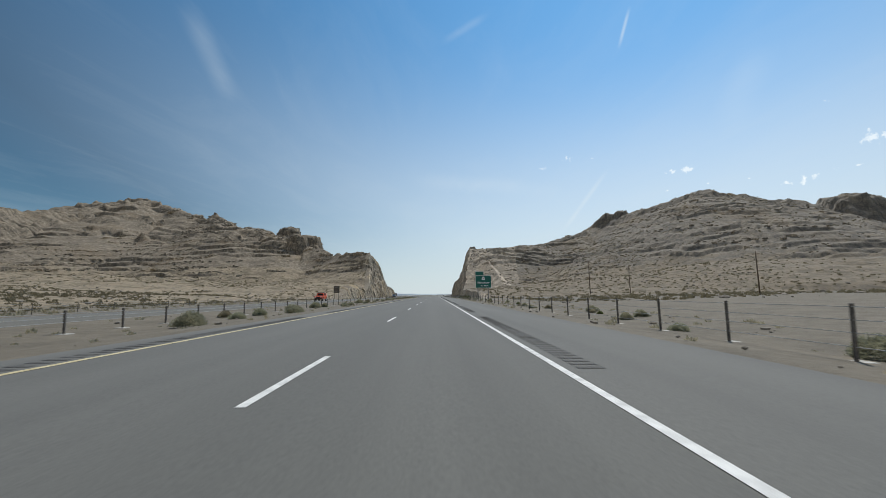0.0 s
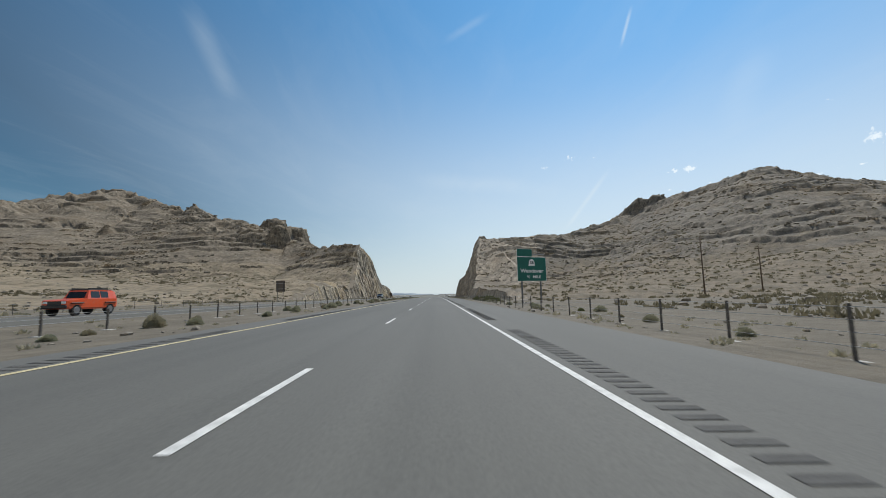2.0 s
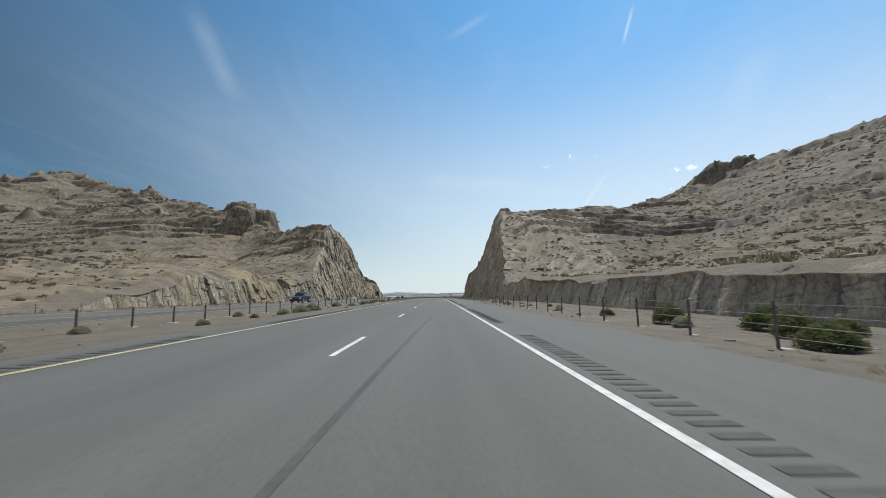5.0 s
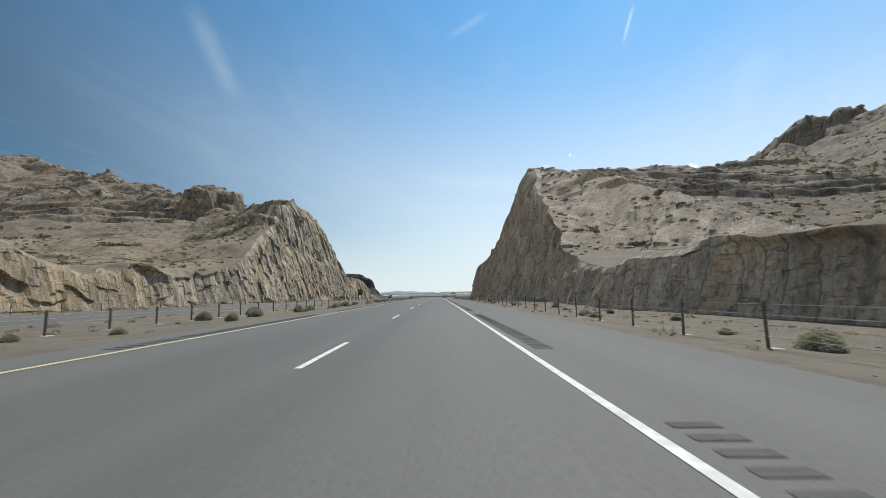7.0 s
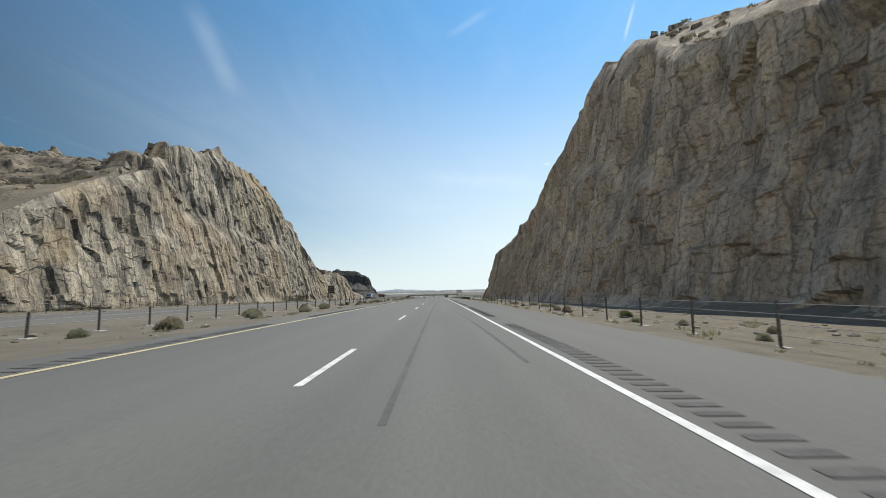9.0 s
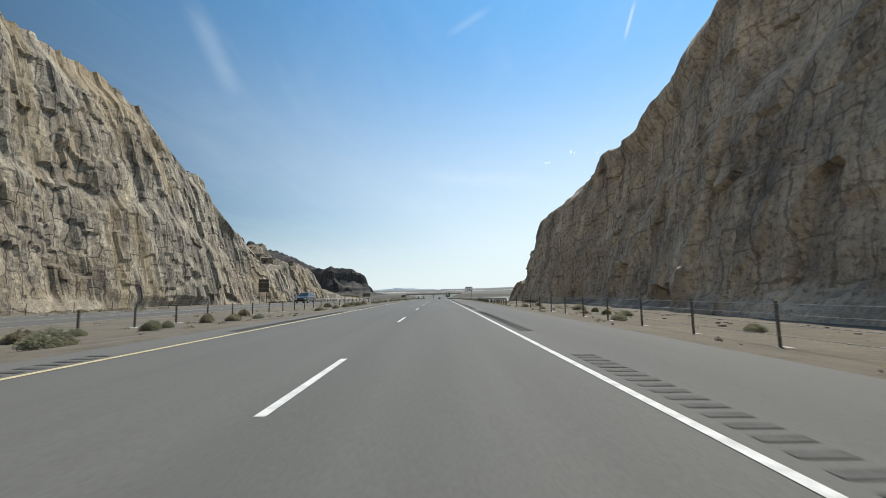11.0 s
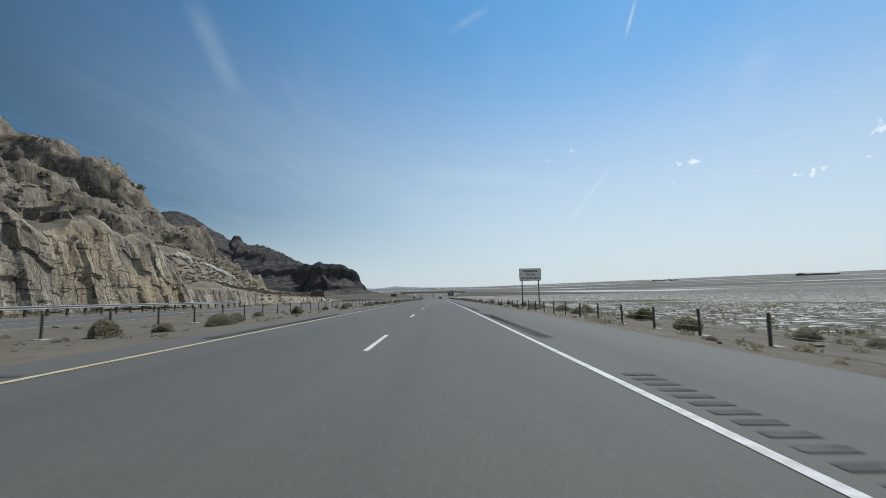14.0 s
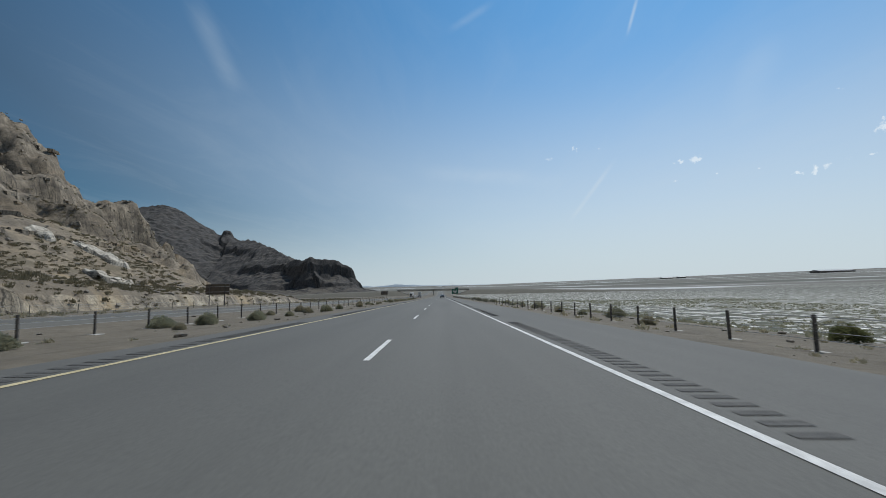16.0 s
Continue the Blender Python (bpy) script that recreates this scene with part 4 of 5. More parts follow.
def cable_barrier(x, y0, y1, step, h, mat, label, pads=True, heights=(0.5, 0.68, 0.86), w=0.085, jitter=0.0):
    base = new("cable_barrier")
    tagged(base, label, "cable barrier")
    zf = lambda y: float(ground_z(np.array([float(x)]), np.array([float(y)]))[0])
    post = post_mesh("post", h, w, w * 0.8, mat)
    bm = bmesh.new()
    box(bm, -0.24, 0.24, -0.20, 0.20, -0.25, 0.035, 0.015)
    pad = bpy.data.meshes.new("footing")
    bm.to_mesh(pad)
    bm.free()
    pad.materials.append(M_CONCRETE)
    rng = random.Random(int(abs(x) * 10))
    n = int((y1 - y0) / step)
    for i in range(n):
        y = y0 + i * step
        p = new("post", post)
        p.parent = base
        p.matrix_basis = pose(x, y, zf(y), rng.uniform(-1.2, 1.2), rng.uniform(-1.2, 1.2), rng.uniform(-6, 6)) @ Matrix.Diagonal((1, 1, 1 + rng.uniform(-jitter, jitter), 1))
        if pads:
            q = new("footing", pad)
            q.parent = base
            q.matrix_basis = pose(x + rng.uniform(-0.05, 0.05), y, zf(y) + 0.01, 0, 0, rng.uniform(-9, 9))
    for hgt in heights:
        c = new("cable", cable_mesh("cable", x, (hgt,), y0, y1, M_STEEL, zf))
        c.parent = base
    return base


LF, RF = -13.1, 10.8
cable_barrier(LF, -20, 800, 3.05, 0.98, M_POST, "median cable barrier on dark posts set in pale footings")
cable_barrier(RF, 1.1, 393, 3.66, 1.27, M_POST, "roadside cable fence on weathered posts beside the gravel", heights=(0.35, 0.65, 0.92, 1.20), w=0.075)
cable_barrier(RF, 437, 800, 3.05, 0.98, M_POST, "roadside wire fence on weathered posts along the salt flat", heights=(0.35, 0.55, 0.75, 0.92))
cable_barrier(-37.5, -20, 700, 5.0, 1.05, M_POST, "thin wire boundary fence below the rock face", pads=False, heights=(0.5, 0.75, 1.0), w=0.06)


def guard_rail(x, y0, y1, side, label):
    base = tagged(new("guard_rail"), label, "guard rail")
    zf = lambda y: float(ground_z(np.array([float(x)]), np.array([float(y)]))[0])
    prof = ((0.0, 0.68), (0.06, 0.71), (0.06, 0.76), (0.0, 0.81), (0.0, 0.85), (0.06, 0.90), (0.06, 0.95), (0.0, 0.98))
    bm = bmesh.new()
    prev = None
    for y in np.arange(y0, y1 + 0.1, 3.8):
        ring = [bm.verts.new((x + side * a, y, zf(y) + b)) for a, b in prof]
        ring += [bm.verts.new((x + side * (a - 0.006), y, zf(y) + b)) for a, b in prof[::-1]]
        if prev:
            for i in range(len(ring)):
                j = (i + 1) % len(ring)
                bm.faces.new((prev[i], prev[j], ring[j], ring[i]))
        prev = ring
    part("rail", bm, M_STEEL, base)
    post = post_mesh("post", 0.92, 0.15, 0.20, M_WOOD)
    for y in np.arange(y0 + 0.5, y1, 1.9):
        p = new("post", post)
        p.parent = base
        p.location = (x - side * 0.10, y, zf(y))
    return base


guard_rail(10.7, 396, 435, -1, "galvanised W-beam guard rail on timber posts")
guard_rail(-33.2, 455, 506, 1, "galvanised W-beam guard rail below the pale rock")


# ---------------------------------------------------------------- signs
def words(name, text, size, x, y, z, mat, parent, width=None, bold=0.0):
    cu = bpy.data.curves.new(name, "FONT")
    cu.body, cu.size, cu.align_x, cu.align_y = text, size, "CENTER", "CENTER"
    cu.extrude, cu.offset = 0.002, bold
    tmp = bpy.data.objects.new(name, cu)
    scene.collection.objects.link(tmp)
    me = bpy.data.meshes.new_from_object(tmp.evaluated_get(bpy.context.evaluated_depsgraph_get()))
    bpy.data.objects.remove(tmp)
    me.materials.clear()
    me.materials.append(mat)
    ob = new(name, me)
    ob.parent = parent
    w = max(v.co.x for v in me.vertices) - min(v.co.x for v in me.vertices)
    s = width / w if width else 1.0
    ob.matrix_basis = pose(x, y, z, 90, 0, 0) @ Matrix.Diagonal((s, 1, 1, 1))
    return ob


def panel(bm, x0, x1, z0, z1, y, t=0.03, r=0.12):
    """A sign sheet with rounded corners, facing -y."""
    pts = []
    for cx, cz, a0 in ((x1 - r, z1 - r, 0), (x0 + r, z1 - r, 90), (x0 + r, z0 + r, 180), (x1 - r, z0 + r, 270)):
        for k in range(5):
            a = radians(a0 + k * 22.5)
            pts.append((cx + r * math.cos(a), cz + r * math.sin(a)))
    a = [bm.verts.new((px, y, pz)) for px, pz in pts]
    b = [bm.verts.new((px, y + t, pz)) for px, pz in pts]
    bm.faces.new(a)
    bm.faces.new(b[::-1])
    for i in range(len(a)):
        j = (i + 1) % len(a)
        bm.faces.new((a[i], b[i], b[j], a[j]))


def exit_sign():
    s = tagged(new("highway_sign"), "large green exit sign with white lettering on two steel posts", "road sign")
    gz = float(ground_z(np.array([17.0]), np.array([125.6]))[0])
    s.matrix_basis = pose(17.28, 125.6, gz, 0, 0, 24)
    w, z0, z1, top = 2.85, 3.45, 7.32, 8.62
    for x in (-1.95, 1.75):
        bm = bmesh.new()
        box(bm, x - 0.10, x + 0.10, 0.10, 0.30, -0.4, z1 - 0.3, 0.01)
        box(bm, x - 0.16, x + 0.16, 0.06, 0.34, -0.4, 0.08, 0.01)
        part("post", bm, M_SIGNPOST, s)
    for x0, x1, a, b, nm in ((-w, w, z0, z1, "main_panel"), (-w, 0.16, z1 + 0.03, top, "exit_tab")):
        bm = bmesh.new()
        panel(bm, x0, x1, a, b, 0.03)
        p = part(nm, bm, M_SIGNWHITE, s, "white-edged green sign sheet")
        bm = bmesh.new()
        panel(bm, x0 + 0.045, x1 - 0.045, a + 0.045, b - 0.045, 0.022, 0.006, 0.10)
        part("green_face", bm, M_GREEN, p)
    for zb in (z1 + 0.42, z0 + 0.5):
        bm = bmesh.new()
        box(bm, -w + 0.1, w - 0.2, 0.08, 0.14, zb, zb + 0.08)
        part("bracket", bm, M_STEEL, s)
    # route marker: a beehive shape
    bm = bmesh.new()
    out = [(-0.66, 0.0), (0.66, 0.0), (0.66, 0.14), (0.57, 0.22)]
    out += [(0.57 * math.cos(radians(a)), 0.34 + 0.76 * math.sin(radians(a))) for a in range(0, 181, 15)] + [(-0.57, 0.22), (-0.66, 0.14)]
    vs = [bm.verts.new((px, 0.014, z1 - 1.42 + pz)) for px, pz in out]
    bm.faces.new(vs)
    part("route_marker", bm, M_SIGNWHITE, s, "white beehive route marker")
    words("route_number", "58", 0.66, 0, 0.008, z1 - 0.92, M_SIGNBLACK, s, 0.72, 0.012)
    words("place_name", "Wendover", 0.86, 0, 0.012, z0 + 1.62, M_SIGNWHITE, s, 4.55, 0.016)
    words("distance", "½  MILE", 0.60, 0.35, 0.012, z0 + 0.66, M_SIGNWHITE, s, 2.75, 0.012)
    return s


exit_sign()


def signal_sign():
    s = tagged(new("roadside_sign"), "white rectangular sign with black lettering on two posts", "road sign")
    gz = float(ground_z(np.array([12.0]), np.array([480.0]))[0])
    s.matrix_basis = pose(12.0, 480.5, gz, 0, 0, 15)
    for x in (-1.05, 1.05):
        bm = bmesh.new()
        box(bm, x - 0.05, x + 0.05, 0.06, 0.16, -0.4, 4.6, 0.01)
        part("post", bm, M_SIGNPOST, s)
    bm = bmesh.new()
    panel(bm, -1.37, 1.37, 3.2, 4.6, 0.03, 0.03, 0.08)
    p = part("sign_panel", bm, M_SIGNBLACK, s)
    bm = bmesh.new()
    panel(bm, -1.32, 1.32, 3.25, 4.55, 0.024, 0.005, 0.07)
    part("white_face", bm, M_SIGNWHITE, p)
    bm = bmesh.new()
    for k in range(9):
        x = -0.80 + k * 0.20
        box(bm, x - 0.06, x + 0.06, 0.016, 0.022, 4.18, 4.40)
    part("maker_word", bm, M_SIGNBLACK, s, "row of plain black bars")
    words("sign_word", "FOLLOW", 0.36, 0, 0.018, 3.90, M_SIGNBLACK, s, 1.15, 0.006)
    words("sign_word", "IN-CAB SIGNALS", 0.36, 0, 0.018, 3.48, M_SIGNBLACK, s, 2.4, 0.006)


signal_sign()


def sign_back(x, y, w, z0, z1, label, turn=0):
    s = tagged(new("sign_back"), label, "road sign")
    gz = float(ground_z(np.array([float(x)]), np.array([float(y)]))[0]) + 0.2
    s.matrix_basis = pose(x, y, gz, 0, 0, turn)
    for px in (-w * 0.32, w * 0.32):
        bm = bmesh.new()
        box(bm, px - 0.06, px + 0.06, -0.14, -0.02, -0.8, z1 - 0.1, 0.01)
        part("post", bm, M_POST, s)
    bm = bmesh.new()
    panel(bm, -w / 2, w / 2, z0, z1, 0.02, 0.03)
    part("sign_panel", bm, M_SIGNBACK, s)
    for z in (z0 + (z1 - z0) * 0.25, z0 + (z1 - z0) * 0.75):
        bm = bmesh.new()
        box(bm, -w / 2 + 0.05, w / 2 - 0.05, -0.02, 0.02, z - 0.04, z + 0.04)
        part("stiffener", bm, M_STEEL, s)


sign_back(-39.3, 168, 2.4, 2.5, 5.4, "brown back of a tall sign panel on two posts")
sign_back(-40.0, 571, 4.4, 2.0, 3.9, "brown back of a wide sign panel on two posts")


# ---------------------------------------------------------------- utility poles
def utility_pole(x, y, h):
    p = tagged(new("utility_pole"), "weathered timber utility pole standing in the desert", "utility pole", "utility poles")
    p.location = (x, y, float(ground_z(np.array([float(x)]), np.array([float(y)]))[0]) - 0.5)
    bm = bmesh.new()
    rod(bm, (0, 0, 0), (0, 0, h), 0.17, 0.11, 10)
    part("shaft", bm, M_WOOD, p, smooth=True)
    bm = bmesh.new()
    box(bm, -0.9, 0.9, -0.06, 0.06, h - 0.7, h - 0.56, 0.01)
    part("crossarm", bm, M_WOOD, p)


for ux, uy, uh in ((59.5, 147, 13.6), (78, 154, 12.0), (73, 86, 10.2)):
    utility_pole(ux, uy, uh)


# ---------------------------------------------------------------- scrub and stones
def foliage(name, a, b):
    m = material(name, a, 0.9)
    nt = m.node_tree
    oi = nt.nodes.new("ShaderNodeObjectInfo")
    geo = nt.nodes.new("ShaderNodeNewGeometry")
    col = mix_node(nt, geo.outputs["Random Per Island"], a, b)
    col = mix_node(nt, range_node(nt, oi.outputs["Random"], 0, 1, 0, 0.35), col, (0.23, 0.19, 0.12))
    finish(m, col)
    thin = nt.nodes.new("ShaderNodeBsdfTranslucent")
    nt.links.new(col, thin.inputs["Color"])
    both = nt.nodes.new("ShaderNodeMixShader")
    both.inputs[0].default_value = 0.45
    nt.links.new(nt.nodes["Principled BSDF"].outputs[0], both.inputs[1])
    nt.links.new(thin.outputs[0], both.inputs[2])
    nt.links.new(both.outputs[0], nt.nodes["Material Output"].inputs[0])
    return m


M_SAGE = foliage("sagebrush", (0.27, 0.285, 0.20), (0.40, 0.395, 0.285))
M_SCRUB = foliage("hill_scrub", (0.125, 0.114, 0.074), (0.20, 0.18, 0.118))
M_DRYBUSH = foliage("dry_brush", (0.30, 0.285, 0.20), (0.43, 0.39, 0.285))
M_GREENBUSH = foliage("green_brush", (0.075, 0.105, 0.035), (0.15, 0.17, 0.065))
M_STONE = grainy("loose_stone", ((0.35, (0.17, 0.15, 0.125)), (0.65, (0.31, 0.275, 0.225))), 0.8)


def bush_mesh(name, mat, seed, blades=260, w=0.5, h=0.55, twig=0.16):
    """Many short twigs that spring from a rounded, uneven crown."""
    rng = random.Random(seed)
    verts, faces = [], []
    for i in range(blades):
        az, el = rng.uniform(0, 6.283), math.asin(rng.uniform(0.0, 1.0) ** 0.8)
        lump = 0.85 + 0.16 * math.sin(az * 3 + seed) * math.cos(el * 2) + rng.uniform(-0.10, 0.08)
        r = lump * rng.uniform(0.35, 1.0) ** 0.5
        p = Vector((w * r * math.cos(az) * math.cos(el), w * r * math.sin(az) * math.cos(el), 0.04 + h * r * math.sin(el)))
        d = Vector((math.cos(az) * math.cos(el), math.sin(az) * math.cos(el), math.sin(el) + 0.35)).normalized()
        d = (d + Vector((rng.uniform(-.6, .6), rng.uniform(-.6, .6), rng.uniform(-.3, .6)))).normalized()
        s = d.cross(Vector((rng.uniform(-1, 1), rng.uniform(-1, 1), rng.uniform(-1, 1)))).normalized() * rng.uniform(0.014, 0.04)
        n = len(verts)
        verts += [p - s, p + s, p + d * twig * rng.uniform(0.6, 1.3)]
        faces.append((n, n + 1, n + 2))
    me = bpy.data.meshes.new(name)
    me.from_pydata(verts, [], faces)
    me.materials.append(mat)
    return me


def roadside_bushes():
    kinds = []
    for i, (mat, w, h) in enumerate(((M_SAGE, 0.55, 0.55), (M_DRYBUSH, 0.5, 0.6), (M_SAGE, 0.7, 0.6), (M_DRYBUSH, 0.42, 0.42), (M_GREENBUSH, 0.6, 0.65))):
        kinds.append(bush_mesh("bush", mat, 40 + i, 4600, w, h, 0.05))
    rng = random.Random(5)
    labels = ("grey-green sagebrush clump beside the road", "dry tan tumbleweed clump beside the road", "wide grey-green sagebrush beside the road", "small dry tan brush beside the road", "green desert bush beside the road")
    spots = []
    y = 3.0
    while y < 700:
        spots.append((rng.uniform(-12.9, -9.2), y, 1.0))
        y += rng.choice((1.4, 2.2, 3.5, 7.0))
    y = 5.0
    while y < 640:
        if not 400 < y < 425:
            spots.append((rng.uniform(11.6, 15.0), y, 0.8 if y < 450 else 1.15))
        y += rng.choice((2.0, 4.0, 7.0))
    for i in range(14):
        spots.append((rng.uniform(12.0, 16.5), rng.uniform(140, 178), 1.5))
    for x, y, s in spots:
        k = rng.choice((0, 0, 1, 2, 2, 3, 0, 4 if x > 0 else 1)) if s < 1.2 else 4
        z = float(ground_z(np.array([x]), np.array([y]))[0])
        ob = new("bush", kinds[k])
        q = s * rng.uniform(0.55, 1.25)
        ob.matrix_basis = pose(x, y, z - 0.02, 0, 0, rng.uniform(0, 360)) @ Matrix.Diagonal((q, q, q * rng.uniform(0.8, 1.1), 1))
        tagged(ob, labels[k], "bush", "roadside bushes")


roadside_bushes()


def clumps(n, rng, spread, surface, size, keep):
    """Arrays of small twig clumps strewn over a slope."""
    verts, faces = [], []
    made = 0
    xs = rng.uniform(spread[0], spread[1], n * 6)
    ys = rng.uniform(spread[2], spread[3], n * 6)
    zs = surface(xs, ys)
    dens = fbm(xs / 30, ys / 30, None, 3, 311)
    for x, y, z, dn in zip(xs, ys, zs, dens):
        if made >= n:
            break
        if dn < -0.25 or not keep(x, y, z):
            continue
        made += 1
        s = size * (0.55 + 0.9 * rng.random() ** 2)
        rnd = rng.random((26, 6))
        for q in rnd:
            a = q[0] * 6.283
            r = s * 0.62 * q[1] ** 0.6
            cx, cy = x + r * math.cos(a), y + r * math.sin(a)
            rise = 1.0 - (r / s) ** 2
            low = z - 0.04 + s * 0.42 * rise * q[2]
            tall = s * (0.15 + 0.20 * q[3]) * (0.5 + rise)
            b = q[4] * 6.283
            wd = s * (0.09 + 0.10 * q[5])
            m = len(verts)
            ox, oy = wd * math.cos(b), wd * math.sin(b)
            lean = 0.5 * r / s
            verts += [(cx - ox, cy - oy, low), (cx + ox, cy + oy, low), (cx + lean * s * math.cos(a) * 0.5 + ox * 0.4, cy + lean * s * math.sin(a) * 0.5 + oy * 0.4, low + tall)]
            faces.append((m, m + 1, m + 2))
    me = bpy.data.meshes.new("scrub")
    me.from_pydata(verts, [], faces)
    return me


def stones(n, rng, spread, surface, smin, smax, keep):
    base = bmesh.new()
    bmesh.ops.create_icosphere(base, subdivisions=1, radius=1)
    bv = np.array([v.co for v in base.verts])
    bf = np.array([[v.index for v in f.verts] for f in base.faces])
    base.free()
    xs = rng.uniform(spread[0], spread[1], n * 5)
    ys = rng.uniform(spread[2], spread[3], n * 5)
    zs = surface(xs, ys)
    V, F = [], []
    for x, y, z in zip(xs, ys, zs):
        if len(V) >= n:
            break
        if not keep(x, y, z):
            continue
        s = smin + (smax - smin) * rng.random() ** 4
        pts = bv * (0.7 + 0.6 * rng.random((len(bv), 1))) * s * np.array([rng.uniform(0.7, 1.3), rng.uniform(0.7, 1.3), rng.uniform(0.5, 0.8)])
        a = rng.random() * 6.283
        rot = np.array([[math.cos(a), -math.sin(a), 0], [math.sin(a), math.cos(a), 0], [0, 0, 1]])
        F.append(bf + len(V) * len(bv))
        V.append(pts @ rot.T + np.array([x, y, z + s * 0.15]))
    me = bpy.data.meshes.new("stones")
    me.from_pydata(np.concatenate(V).tolist(), [], np.concatenate(F).tolist())
    me.materials.append(M_STONE)
    return me


def ledge_blocks(n, rng, spread, surface, keep, lo, bed, big, mat):
    """Broken beds of rock: slabs and blocks that stand out of the slope along its ledges."""
    corners = np.array([(a, b, c) for c in (0.0, 1.0) for b in (-1.0, 1.0) for a in (-1.0, 1.0)])
    quads = np.array(((0, 2, 3, 1), (4, 5, 7, 6), (0, 1, 5, 4), (1, 3, 7, 5), (3, 2, 6, 7), (2, 0, 4, 6)))
    xs = rng.uniform(spread[0], spread[1], n * 14)
    ys = rng.uniform(spread[2], spread[3], n * 14)
    zs = surface(xs, ys)
    gx = (surface(xs + 2.5, ys) - surface(xs - 2.5, ys)) / 5
    gy = (surface(xs, ys + 2.5) - surface(xs, ys - 2.5)) / 5
    q = zs / bed + bed_line(xs, ys)
    near = np.abs(q - np.floor(q) - 0.5)
    patch = fbm(xs / 38, ys / 38, None, 3, 707)
    V, F = [], []
    for x, y, z, a, b, nr, pt in zip(xs, ys, zs, gx, gy, near, patch):
        if len(V) >= n:
            break
        steep = math.hypot(a, b)
        if z < lo or nr > 0.17 + 0.12 * pt or pt < -0.28 or steep < 0.12 or not keep(x, y, z):
            continue
        s = big * (0.6 + 2.4 * rng.random() ** 4)
        along = math.atan2(b, a) + 1.5708 + rng.normal(0, 0.25)
        size = np.array([s * rng.uniform(0.8, 2.4), s * rng.uniform(0.6, 1.2), s * rng.uniform(0.45, 0.9)])
        p = corners * np.array([1, 1, 1]) + rng.uniform(-0.28, 0.28, (8, 3)) * np.array([1, 1, 0.7])
        p[4:, :2] *= rng.uniform(0.7, 1.0)
        p = p * size * np.array([0.5, 0.5, 1.0])
        c, d = math.cos(along), math.sin(along)
        p = p @ np.array([[c, d, 0], [-d, c, 0], [0, 0, 1]])
        F.append(quads + 8 * len(V))
        V.append(p + np.array([x, y, z - size[2] * 0.42 - 0.2 * steep]))
    me = bpy.data.meshes.new("ledge_blocks")
    me.from_pydata(np.concatenate(V).tolist(), [], np.concatenate(F).tolist())
    me.materials.append(mat)
    return me


